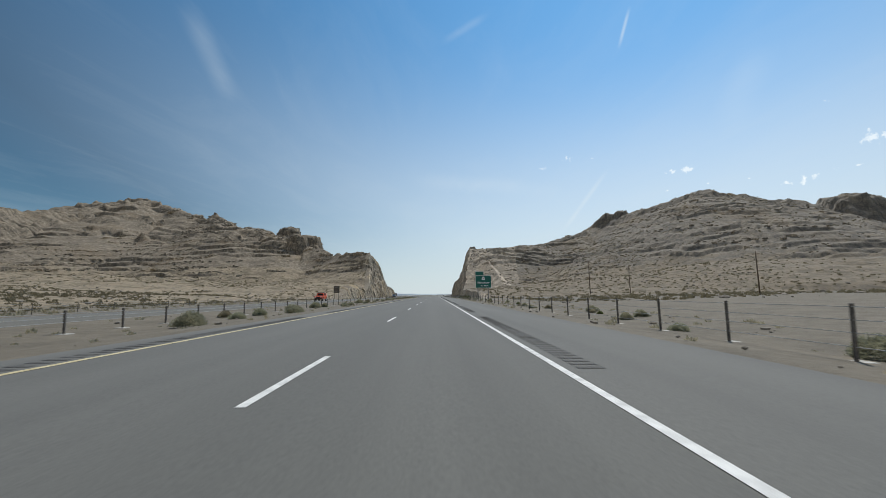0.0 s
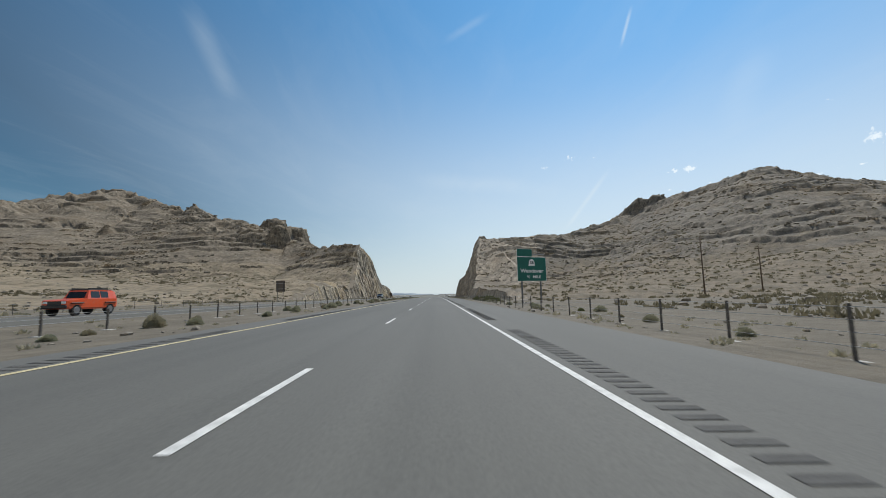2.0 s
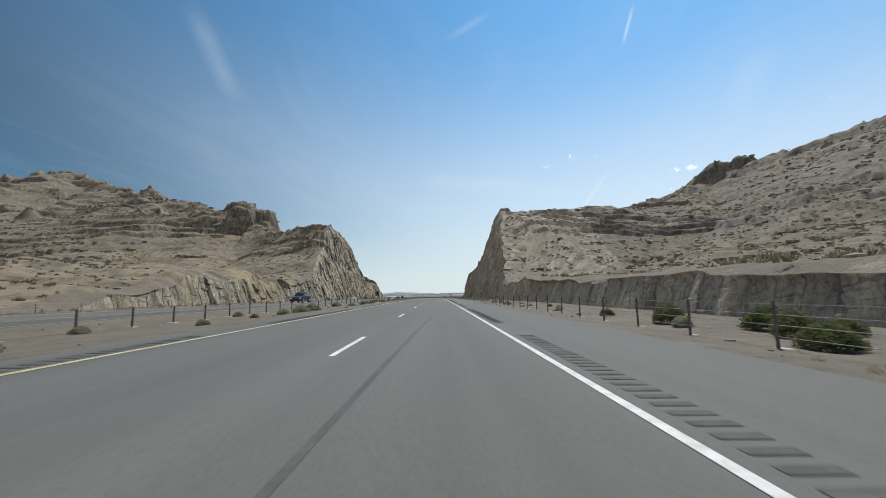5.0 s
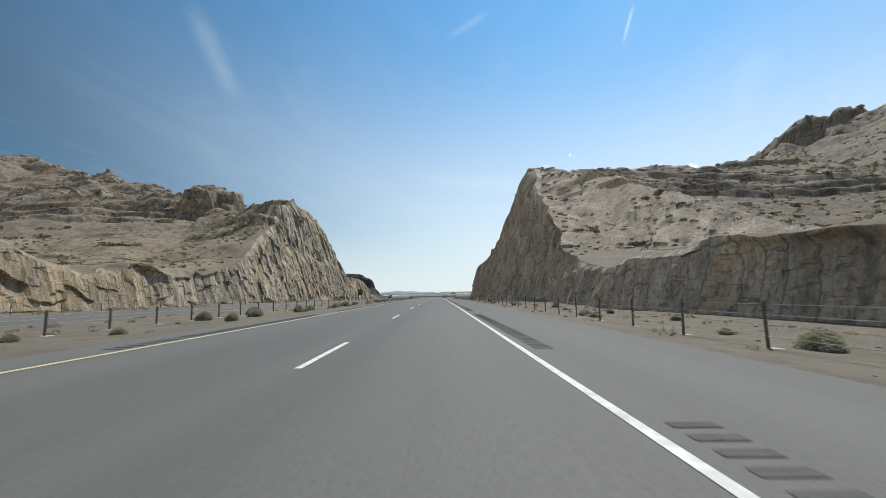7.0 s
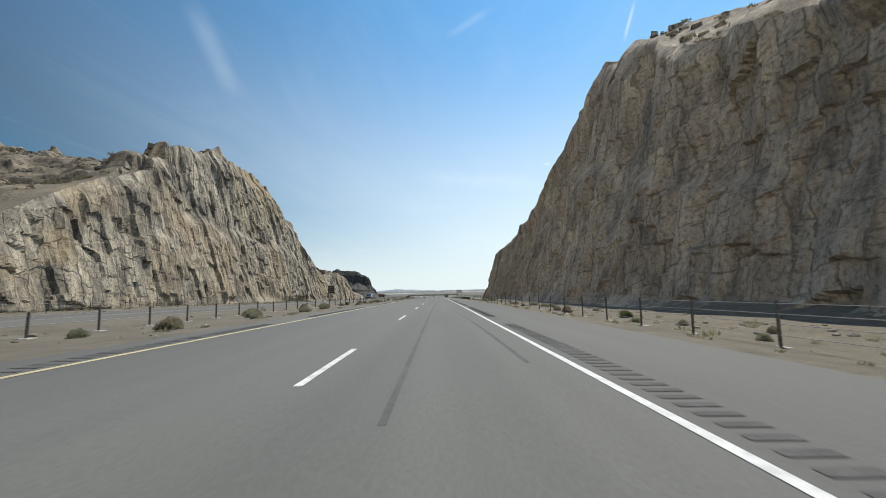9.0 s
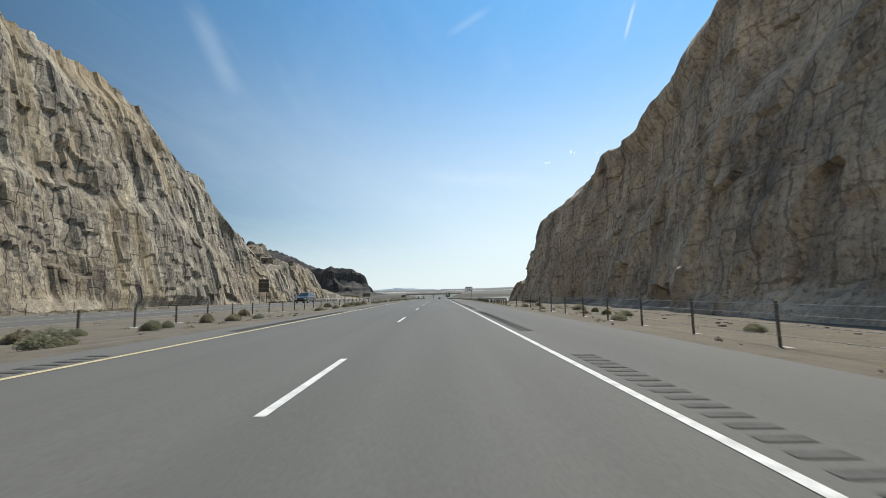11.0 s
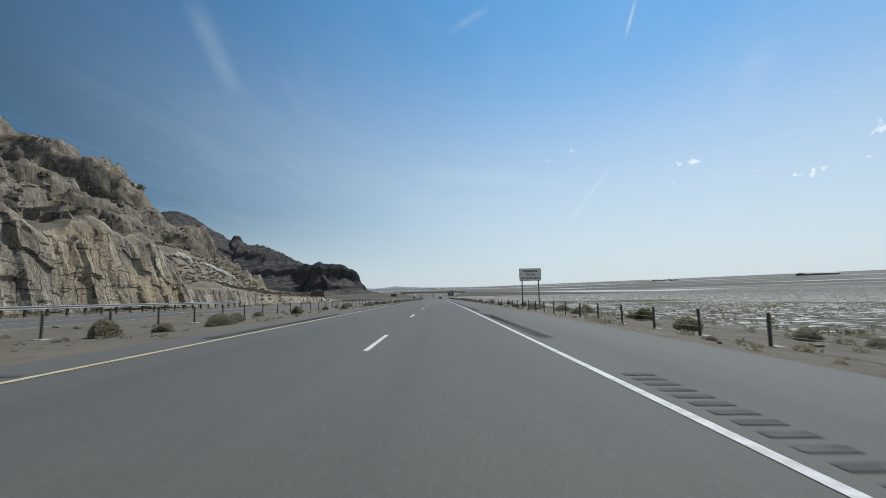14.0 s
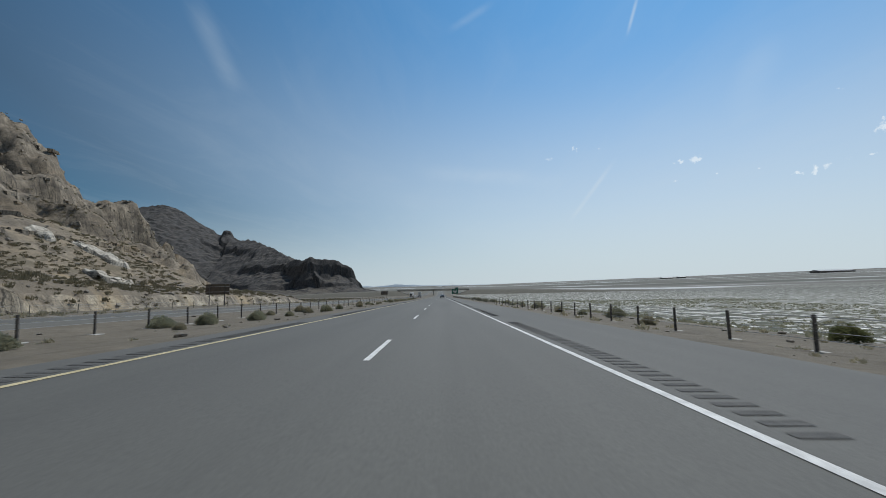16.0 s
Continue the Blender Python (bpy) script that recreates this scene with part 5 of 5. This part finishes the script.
def strew():
    rng = np.random.default_rng(11)
    west = lambda x, y: np.maximum(left_hill(x, y), ground_z(x, y))
    east = lambda x, y: np.maximum(right_hill(x, y), ground_z(x, y))
    behind_w = lambda x, y, z: x < LEFT_TOE - (z - float(road_z(y))) / 3.1 - 3.5 and z < 140
    behind_e = lambda x, y, z: x > RIGHT_TOE + max(0.0, z - float(road_z(y))) / 2.9 + 1.5
    m_block = rock_material("ledge_rock", (0.10, 0.088, 0.072), (0.22, 0.19, 0.15), (0.44, 0.38, 0.29), (0.31, 0.265, 0.195), 0.80, 0.98)
    for n, spread, surf, keep, lo, bed, big in ((2600, (-110, -49, 425, 515), west, behind_w, 8, 3.5, 0.75), (2600, (-190, -50, 330, 520), west, behind_w, 24, 7.0, 0.7), (4600, (-430, -120, 380, 640), west, behind_w, 30, 7.0, 0.8), (3400, (-260, -50, 520, 800), west, behind_w, 5, 8.0, 0.8), (2600, (-520, -200, 250, 470), west, behind_w, 16, 7.0, 0.9),
                                           (3000, (21, 120, 190, 440), east, behind_e, 6, 3.6, 0.42), (2400, (110, 250, 200, 440), east, behind_e, 12, 7.0, 0.52), (2200, (180, 460, 220, 440), east, behind_e, 12, 9.0, 0.62)):
        me = ledge_blocks(n, rng, spread, surf, keep, lo, bed, big, m_block)
        tagged(new("rock_ledges", me), "broken brown rock ledges and blocks on the slope", "rocks", kind="stuff")
    base = bmesh.new()
    bmesh.ops.create_icosphere(base, subdivisions=4, radius=1)
    sphere = np.array([v.co for v in base.verts])
    tris = [[v.index for v in f.verts] for f in base.faces]
    base.free()
    for i, (x, y, rx, ry, rz) in enumerate(((-128, 484, 13, 7, 7.5), (-152, 497, 10, 6, 6), (-205, 526, 9, 6, 5), (-262, 560, 14, 8, 7), (-300, 582, 9, 7, 6), (-372, 622, 15, 9, 8), (-420, 650, 12, 8, 7),
                                             (152, 386, 7, 6, 6), (163, 394, 8, 7, 6))):
        p = sphere * np.array([rx, ry, rz])
        d = 1 + 0.16 * fbm(p[:, 0] / 6 + i, p[:, 1] / 6, p[:, 2] / 4, 4, 811) + 0.07 * blocks(p[:, 0] + p[:, 1], p[:, 2], 3.0, 2.2, 821 + i)
        surf = west if x < 0 else east
        p = p * d[:, None] + np.array([x, y, float(surf(np.array([float(x)]), np.array([float(y)]))[0]) - 0.6 * rz])
        me = bpy.data.meshes.new("caprock")
        me.from_pydata(p.tolist(), [], tris)
        me.materials.append(m_block)
        tagged(new("caprock", me), "massive weathered brown caprock knob on the ridge", "rock", "caprock knobs")
    for nm, surf, keep, spans in (("west", west, behind_w, ((5600, (-200, -48, 20, 420)), (6000, (-330, -48, 400, 900)), (5000, (-150, -48, 510, 720)), (4400, (-520, -200, 60, 500)))),
                                  ("east", east, behind_e, ((4400, (18, 150, 60, 460)), (4400, (100, 420, 40, 460))))):
        for n, spread in spans:
            me = clumps(n, rng, spread, surf, 0.8 if abs(spread[0]) < 30 else 0.85, keep)
            me.materials.append(M_SCRUB)
            tagged(new("hill_scrub", me), "scattered grey-green desert shrubs on the slope", "scrub", kind="stuff")
            me = stones(int(n * 0.35), rng, spread, surf, 0.10, 0.75, keep)
            tagged(new("hill_stones", me), "loose weathered stones scattered over the slope", "stones", kind="stuff")
    flat = lambda x, y: ground_z(x, y)
    for spread, n, size in (((-17.5, -6.5, 0, 640), 700, 0.28), ((8.2, 17.5, 0, 640), 900, 0.30), ((-46, -32.5, 0, 640), 900, 0.5)):
        me = clumps(n, rng, spread, flat, size, lambda x, y, z: True)
        me.materials.append(M_DRYBUSH)
        tagged(new("dry_grass", me), "sparse dry grass tufts on the gravel verge", "dry grass", kind="stuff")
    me = clumps(12000, rng, (15, 190, 452, 760), flat, 0.40, lambda x, y, z: True)
    me.materials.append(M_SAGE)
    tagged(new("flat_scrub", me), "low grey-green scrub dotted over the salt flat", "scrub", kind="stuff")
    for spread, n in (((-17, -6, 0, 560), 900), ((7.8, 17.5, 0, 560), 1300), ((-47, -33, 150, 560), 900), ((14, 18, 215, 450), 500)):
        me = stones(n, rng, spread, flat, 0.02, 0.17, lambda x, y, z: True)
        tagged(new("verge_stones", me), "loose pale stones on the gravel verge", "stones", kind="stuff")


strew()


# ---------------------------------------------------------------- vehicles on the carriageways
def paint(name, color, rough=0.3):
    m = material(name, color, rough)
    b = m.node_tree.nodes["Principled BSDF"]
    b.inputs["Coat Weight"].default_value = 0.6
    b.inputs["Coat Roughness"].default_value = 0.12
    nt = m.node_tree
    dust = noise_node(nt, 3.0, 6, 0.65)
    finish(m, mix_node(nt, range_node(nt, dust, 0.45, 0.8, 0, 0.3), color, (0.28, 0.24, 0.19)))
    return m


M_ORANGE = paint("orange_paint", (0.70, 0.085, 0.02))
M_NAVY = paint("dark_blue_paint", (0.012, 0.018, 0.028))
M_BLUEGREY = paint("blue_grey_paint", (0.10, 0.125, 0.15))
M_SLATE = paint("slate_paint", (0.030, 0.038, 0.042))
M_TRUCKWHITE = paint("white_paint", (0.72, 0.72, 0.70))
M_BLACKPLASTIC = grainy("black_plastic", ((0.4, (0.012, 0.012, 0.012)), (0.7, (0.025, 0.025, 0.025))), 8.0, 0.6)
M_RUBBER = grainy("rubber", ((0.4, (0.012, 0.012, 0.012)), (0.7, (0.03, 0.03, 0.03))), 10.0, 0.9)
M_CARGLASS = material("dark_car_glass", (0.015, 0.018, 0.02), 0.05)
M_LAMP = material("clear_lamp", (0.75, 0.76, 0.75), 0.15)
M_RIM = material("alloy_rim", (0.35, 0.35, 0.36), 0.35, 0.9)


def loft(sections, w_low, w_top, z_split):
    """A car body from side-view stations (y, bottom, top), narrowed above the waist."""
    bm = bmesh.new()
    rings = []
    for y, zb, zt, inset in sections:
        pts = []
        for z, w in ((zb, w_low * 0.94), (zb + 0.12, w_low), (min(z_split, zt - 0.04), w_low), (zt - 0.03, w_top + (w_low - w_top) * max(0, (z_split - zt + 0.3) / 0.6) if zt > z_split else w_low - 0.06), (zt, (w_top if zt > z_split + 0.2 else w_low) - 0.14)):
            pts.append((w / 2 - inset, z))
        ring = [bm.verts.new((x, y, z)) for x, z in pts] + [bm.verts.new((-x, y, z)) for x, z in pts[::-1]]
        rings.append(ring)
    for a, b in zip(rings[:-1], rings[1:]):
        for i in range(len(a)):
            j = (i + 1) % len(a)
            bm.faces.new((a[i], a[j], b[j], b[i]))
    bm.faces.new(rings[0][::-1])
    bm.faces.new(rings[-1])
    bmesh.ops.recalc_face_normals(bm, faces=bm.faces)
    return bm


def wheel(parent, x, y, r, w):
    bm = bmesh.new()
    rod(bm, (x - w / 2, y, r), (x + w / 2, y, r), r, seg=22)
    bmesh.ops.bevel(bm, geom=[e for e in bm.edges if len(e.link_faces) == 2 and any(len(f.verts) > 6 for f in e.link_faces)], offset=0.04, segments=2, affect="EDGES")
    t = part("wheel", bm, M_RUBBER, parent)
    bm = bmesh.new()
    s = 1 if x > 0 else -1
    rod(bm, (x + s * (w / 2 - 0.02), y, r), (x + s * (w / 2 + 0.015), y, r), r * 0.62, r * 0.55, 18)
    part("rim", bm, M_RIM, t)


def car(name, x, y, turn, mat, sections, dims, label, category, windows, extras=None):
    w_low, w_top, z_split, r, axles = dims
    level = west_level(np.array(x)) if x < -10 else CROSS * x
    s = tagged(new(name), label, category)
    s.matrix_basis = pose(x, y, float(road_z(y)) + float(level), math.degrees(math.atan(float(road_z(y + 1) - road_z(y)))) * (1 if turn == 0 else -1), 0, turn)
    part("body", loft(sections, w_low, w_top, z_split), mat, s)
    for ya in axles:
        for sx in (-1, 1):
            wheel(s, sx * (w_low / 2 - 0.11), ya, r, 0.24)
    for nm, pts, side in windows:
        for sx in ((-1, 1) if side == "pair" else (1,)):
            bm = bmesh.new()
            vs = [bm.verts.new((sx * px, py, pz)) for px, py, pz in pts]
            bm.faces.new(vs if sx > 0 else vs[::-1])
            made = bmesh.ops.extrude_face_region(bm, geom=bm.faces[:])["geom"]
            for v in [g for g in made if isinstance(g, bmesh.types.BMVert)]:
                v.co += Vector((0.012 * sx if side == "pair" else 0, {"pair": 0, "front": -0.015, "rear": 0.015}[side], 0.006))
            part(nm, bm, M_CARGLASS, s)
    front = sections[0][0]
    for sx in (-1, 1):
        bm = bmesh.new()
        box(bm, sx * (w_low / 2 - 0.27) - 0.16, sx * (w_low / 2 - 0.27) + 0.16, front - 0.035, front + 0.10, sections[0][2] - 0.22, sections[0][2] - 0.06, 0.02)
        part("headlight", bm, M_LAMP, s)
    bm = bmesh.new()
    box(bm, -w_low / 2 + 0.04, w_low / 2 - 0.04, front - 0.10, front + 0.06, sections[0][1] + 0.02, sections[0][1] + 0.26, 0.04)
    part("bumper", bm, M_BLACKPLASTIC, s)
    bm = bmesh.new()
    box(bm, -w_low / 2 + 0.42, w_low / 2 - 0.42, front - 0.03, front + 0.02, sections[0][2] - 0.30, sections[0][2] - 0.05, 0.015)
    part("grille", bm, M_BLACKPLASTIC, s)
    if extras:
        extras(s)
    return s


def offroad_extras(s):
    bm = bmesh.new()
    box(bm, -0.66, 0.66, -0.35, 1.75, 1.80, 1.86, 0.02)
    part("roof", bm, M_BLACKPLASTIC, s, "black hard top")
    bm = bmesh.new()
    for yy in (-0.2, 0.3, 0.8, 1.3):
        box(bm, -0.62, 0.62, yy - 0.02, yy + 0.02, 1.90, 1.93)
    for sx in (-0.6, 0.6):
        box(bm, sx - 0.02, sx + 0.02, -0.25, 1.4, 1.86, 1.97)
    part("roof_rack", bm, M_BLACKPLASTIC, s)
    for sx in (-1, 1):
        for ya in (-1.42, 1.42):
            bm = bmesh.new()
            box(bm, sx * 0.86 - 0.12, sx * 0.86 + 0.12, ya - 0.52, ya + 0.52, 0.86, 0.94, 0.03)
            part("fender", bm, M_BLACKPLASTIC, s)


car("offroad_car", -24.2, 92.0, 0, M_ORANGE,
    ((-2.15, 0.52, 1.08, 0.05), (-2.0, 0.48, 1.14, 0), (-0.75, 0.45, 1.20, 0), (-0.62, 0.45, 1.25, 0), (-0.35, 0.45, 1.80, 0), (1.80, 0.45, 1.80, 0), (2.0, 0.50, 1.72, 0), (2.08, 0.52, 1.2, 0.03)),
    (1.78, 1.42, 1.18, 0.41, (-1.42, 1.42)), "orange-red four-door off-road car with black top and bumper", "car",
    (("windscreen", ((-0.66, -0.62, 1.24), (0.66, -0.62, 1.24), (0.62, -0.36, 1.74), (-0.62, -0.36, 1.74)), "front"),
     ("side_glass", ((0.86, -0.30, 1.24), (0.86, 0.50, 1.24), (0.74, 0.50, 1.72), (0.74, -0.22, 1.72)), "pair"),
     ("side_glass", ((0.86, 0.58, 1.24), (0.86, 1.25, 1.24), (0.74, 1.25, 1.72), (0.74, 0.58, 1.72)), "pair")), offroad_extras)


def rails(s):
    for sx in (-0.62, 0.62):
        bm = bmesh.new()
        box(bm, sx - 0.025, sx + 0.025, -0.2, 1.6, 1.72, 1.77, 0.01)
        part("roof_rail", bm, M_BLACKPLASTIC, s)


car("suv", -20.6, 221.0, 0, M_NAVY,
    ((-2.4, 0.42, 0.92, 0.12), (-2.2, 0.36, 1.02, 0.02), (-1.0, 0.34, 1.12, 0), (-0.85, 0.34, 1.15, 0), (0.05, 0.34, 1.70, 0), (1.2, 0.34, 1.73, 0), (2.1, 0.36, 1.64, 0.02), (2.42, 0.42, 1.05, 0.06)),
    (1.92, 1.40, 1.10, 0.38, (-1.5, 1.5)), "dark blue sport utility car with roof rails", "car",
    (("windscreen", ((-0.70, -0.80, 1.19), (0.70, -0.80, 1.19), (0.60, -0.02, 1.67), (-0.60, -0.02, 1.67)), "front"),
     ("side_glass", ((0.93, -0.55, 1.15), (0.93, 0.45, 1.15), (0.76, 0.45, 1.62), (0.76, 0.05, 1.62)), "pair"),
     ("side_glass", ((0.93, 0.52, 1.15), (0.93, 1.9, 1.18), (0.76, 1.75, 1.58), (0.76, 0.52, 1.62)), "pair")), rails)

car("minivan", -20.8, 409.0, 0, M_SLATE,
    ((-2.5, 0.36, 0.82, 0.15), (-2.3, 0.30, 0.95, 0.02), (-1.55, 0.28, 1.08, 0), (-1.4, 0.28, 1.12, 0), (-0.3, 0.28, 1.70, 0), (1.4, 0.28, 1.76, 0), (2.35, 0.30, 1.68, 0.02), (2.55, 0.36, 1.0, 0.06)),
    (1.96, 1.46, 1.02, 0.35, (-1.55, 1.5)), "blue-grey minivan with dark windows", "car",
    (("windscreen", ((-0.72, -1.36, 1.15), (0.72, -1.36, 1.15), (0.62, -0.36, 1.67), (-0.62, -0.36, 1.67)), "front"),
     ("side_glass", ((0.95, -0.95, 1.08), (0.95, 0.25, 1.08), (0.80, 0.25, 1.60), (0.80, -0.28, 1.60)), "pair"),
     ("side_glass", ((0.95, 0.33, 1.08), (0.95, 2.1, 1.12), (0.80, 1.95, 1.58), (0.80, 0.33, 1.62)), "pair")))

car("sedan", 1.9, 668.0, 180, M_NAVY,
    ((-2.3, 0.36, 0.72, 0.12), (-2.1, 0.28, 0.82, 0.02), (-1.0, 0.26, 0.92, 0), (-0.9, 0.26, 0.95, 0), (-0.1, 0.26, 1.42, 0), (0.9, 0.26, 1.42, 0), (1.75, 0.28, 1.02, 0), (2.3, 0.36, 0.92, 0.08)),
    (1.82, 1.28, 0.90, 0.33, (-1.4, 1.4)), "dark saloon car far ahead in the lane", "car",
    (("rear_window", ((0.55, 0.98, 1.40), (-0.55, 0.98, 1.40), (-0.68, 1.68, 1.06), (0.68, 1.68, 1.06)), "rear"),))


def truck(x, y, mat_box):
    s = tagged(new("truck"), "white semi-trailer truck in the oncoming lanes", "truck", "trucks")
    s.matrix_basis = pose(x, y, float(road_z(y)) + float(west_level(np.array(x))))
    bm = bmesh.new()
    box(bm, -1.2, 1.2, -1.0, 1.3, 0.9, 3.4, 0.12)
    box(bm, -1.0, 1.0, -2.6, -0.95, 0.8, 1.9, 0.12)
    part("cab", bm, M_TRUCKWHITE, s)
    bm = bmesh.new()
    box(bm, -1.0, 1.0, -1.04, -0.98, 2.1, 3.0, 0.02)
    part("windscreen", bm, M_CARGLASS, s)
    bm = bmesh.new()
    box(bm, -0.7, 0.7, -2.66, -2.58, 0.9, 1.7, 0.02)
    part("grille", bm, M_BLACKPLASTIC, s)
    bm = bmesh.new()
    box(bm, -1.28, 1.28, 2.0, 15.5, 1.15, 4.05, 0.05)
    part("trailer", bm, mat_box, s)
    for ya in (-1.9, 2.6, 3.9, 12.8, 14.1):
        for sx in (-1, 1):
            wheel(s, sx * 1.05, ya, 0.5, 0.32)


truck(-24.0, 838, M_TRUCKWHITE)
truck(-20.5, 905, M_BLUEGREY)


# ---------------------------------------------------------------- overpass and what stands before it
def overpass(y):
    zb = float(road_z(y))
    s = tagged(new("overpass"), "concrete highway overpass between sloped earth embankments", "bridge")
    s.location = (-8.0, y, zb)
    bm = bmesh.new()
    box(bm, -46, 46, -5.5, 5.5, 6.4, 7.0, 0.03)
    part("deck", bm, M_CONCRETE, s)
    for yy in (-5.6, 5.4):
        bm = bmesh.new()
        box(bm, -46, 46, yy, yy + 0.25, 7.0, 7.85, 0.03)
        part("parapet", bm, M_CONCRETE, s)
    for yy in (-4.2, -1.4, 1.4, 4.2):
        bm = bmesh.new()
        box(bm, -46, 46, yy - 0.3, yy + 0.3, 5.6, 6.4)
        part("girder", bm, M_CONCRETE, s)
    for yy in (-4, 0, 4):
        bm = bmesh.new()
        rod(bm, (0, yy, -0.5), (0, yy, 5.6), 0.5, seg=14)
        part("pier", bm, M_CONCRETE, s)
    for sx in (-1, 1):
        xs = np.linspace(22, 46, 5)[:, None] * sx
        ys = np.linspace(-6, 6, 4)[None, :]
        z = -0.2 + 5.6 * (np.abs(xs) - 22) / 24 + 0 * ys
        pts = np.stack((xs + 0 * ys, ys + 0 * xs, z), -1)
        me = grid_mesh("slope_paving", pts if sx > 0 else pts[:, ::-1], M_CONCRETE, False)
        ob = new("slope_paving", me)
        ob.parent = s
    for sx in (-1, 1):
        xs = sx * np.linspace(30, 330, 40)[:, None]
        ys = np.linspace(-26, 26, 15)[None, :]
        top = np.interp(np.abs(xs), (30, 46, 120, 330), (1.0, 6.9, 6.0, 0.0))
        z = np.minimum(top, np.maximum(0, (26 - np.abs(ys)) * 0.36)) - 0.6 + 0 * xs
        pts = np.stack((xs + 0 * ys, ys + 0 * xs, z + fbm(xs / 9 + 0 * ys, ys / 9 + 0 * xs, None, 3, 9) * 0.2), -1)
        me = grid_mesh("embankment", pts if sx > 0 else pts[:, ::-1], M_GRAVEL)
        ob = new("embankment", me)
        ob.parent = s


overpass(1010)


def far_sign():
    s = tagged(new("highway_sign"), "green guide sign on two posts far down the road", "road sign")
    s.matrix_basis = pose(10.9, 765, float(ground_z(np.array([10.9]), np.array([765.0]))[0]))
    for x in (-1.3, 1.3):
        bm = bmesh.new()
        box(bm, x - 0.1, x + 0.1, 0.08, 0.3, -0.5, 5.5)
        part("post", bm, M_STEEL, s)
    for x0, x1, a, b in ((-2.2, 2.2, 2.6, 5.9), (0.1, 2.2, 5.95, 6.8)):
        bm = bmesh.new()
        panel(bm, x0, x1, a, b, 0.0)
        part("sign_panel", bm, M_GREEN, s)
    bm = bmesh.new()
    box(bm, -1.5, 1.5, -0.02, 0.0, 4.9, 5.2)
    box(bm, -1.2, 1.2, -0.02, 0.0, 4.1, 4.4)
    box(bm, -0.9, 0.9, -0.02, 0.0, 3.2, 3.5)
    part("lettering", bm, M_SIGNWHITE, s, "white bars of lettering")


far_sign()
sign_back(-35.0, 754, 4.4, 2.2, 4.4, "brown back of a wide sign panel on two posts")
sign_back(-41.4, 440, 2.5, 2.6, 5.7, "brown back of a tall sign panel below the rock face")


def street_lamp(x, y, h):
    s = tagged(new("street_lamp"), "tall steel street lamp with a curved arm", "street lamp")
    s.location = (x, y, float(ground_z(np.array([float(x)]), np.array([float(y)]))[0]))
    bm = bmesh.new()
    rod(bm, (0, 0, -0.2), (0, 0, h), 0.14, 0.08)
    part("pole", bm, M_STEEL, s)
    bm = bmesh.new()
    rod(bm, (0, 0, h - 0.1), (-1.5, 0, h + 0.5), 0.06)
    rod(bm, (-1.5, 0, h + 0.5), (-3.0, 0, h + 0.6), 0.05)
    part("arm", bm, M_STEEL, s)
    bm = bmesh.new()
    box(bm, -3.7, -2.9, -0.18, 0.18, h + 0.52, h + 0.68, 0.04)
    part("lamp_head", bm, M_STEEL, s)


street_lamp(13.5, 905, 13.0)


def far_shed(x, y, w, d, h):
    """A long low building on the edge of the flats."""
    s = tagged(new("warehouse"), "long low dark building far across the flats", "building", "far buildings")
    s.location = (x, y, float(ground_z(np.array([float(x)]), np.array([float(y)]))[0]) - 1)
    bm = bmesh.new()
    box(bm, -w / 2, w / 2, -d / 2, d / 2, 0, h)
    part("wall", bm, M_POST, s)
    bm = bmesh.new()
    vs = [bm.verts.new(p) for p in ((-w / 2, -d / 2 - 1, h), (w / 2, -d / 2 - 1, h), (w / 2, 0, h + d * 0.12), (-w / 2, 0, h + d * 0.12), (w / 2, d / 2 + 1, h), (-w / 2, d / 2 + 1, h))]
    for f in ((0, 1, 2, 3), (3, 2, 4, 5), (0, 3, 5), (1, 4, 2)):
        bm.faces.new([vs[i] for i in f])
    part("roof", bm, M_STEEL, s)


far_shed(1290, 2760, 60, 30, 6)
far_shed(1850, 2360, 170, 50, 9)
far_shed(1370, 2750, 40, 25, 7)
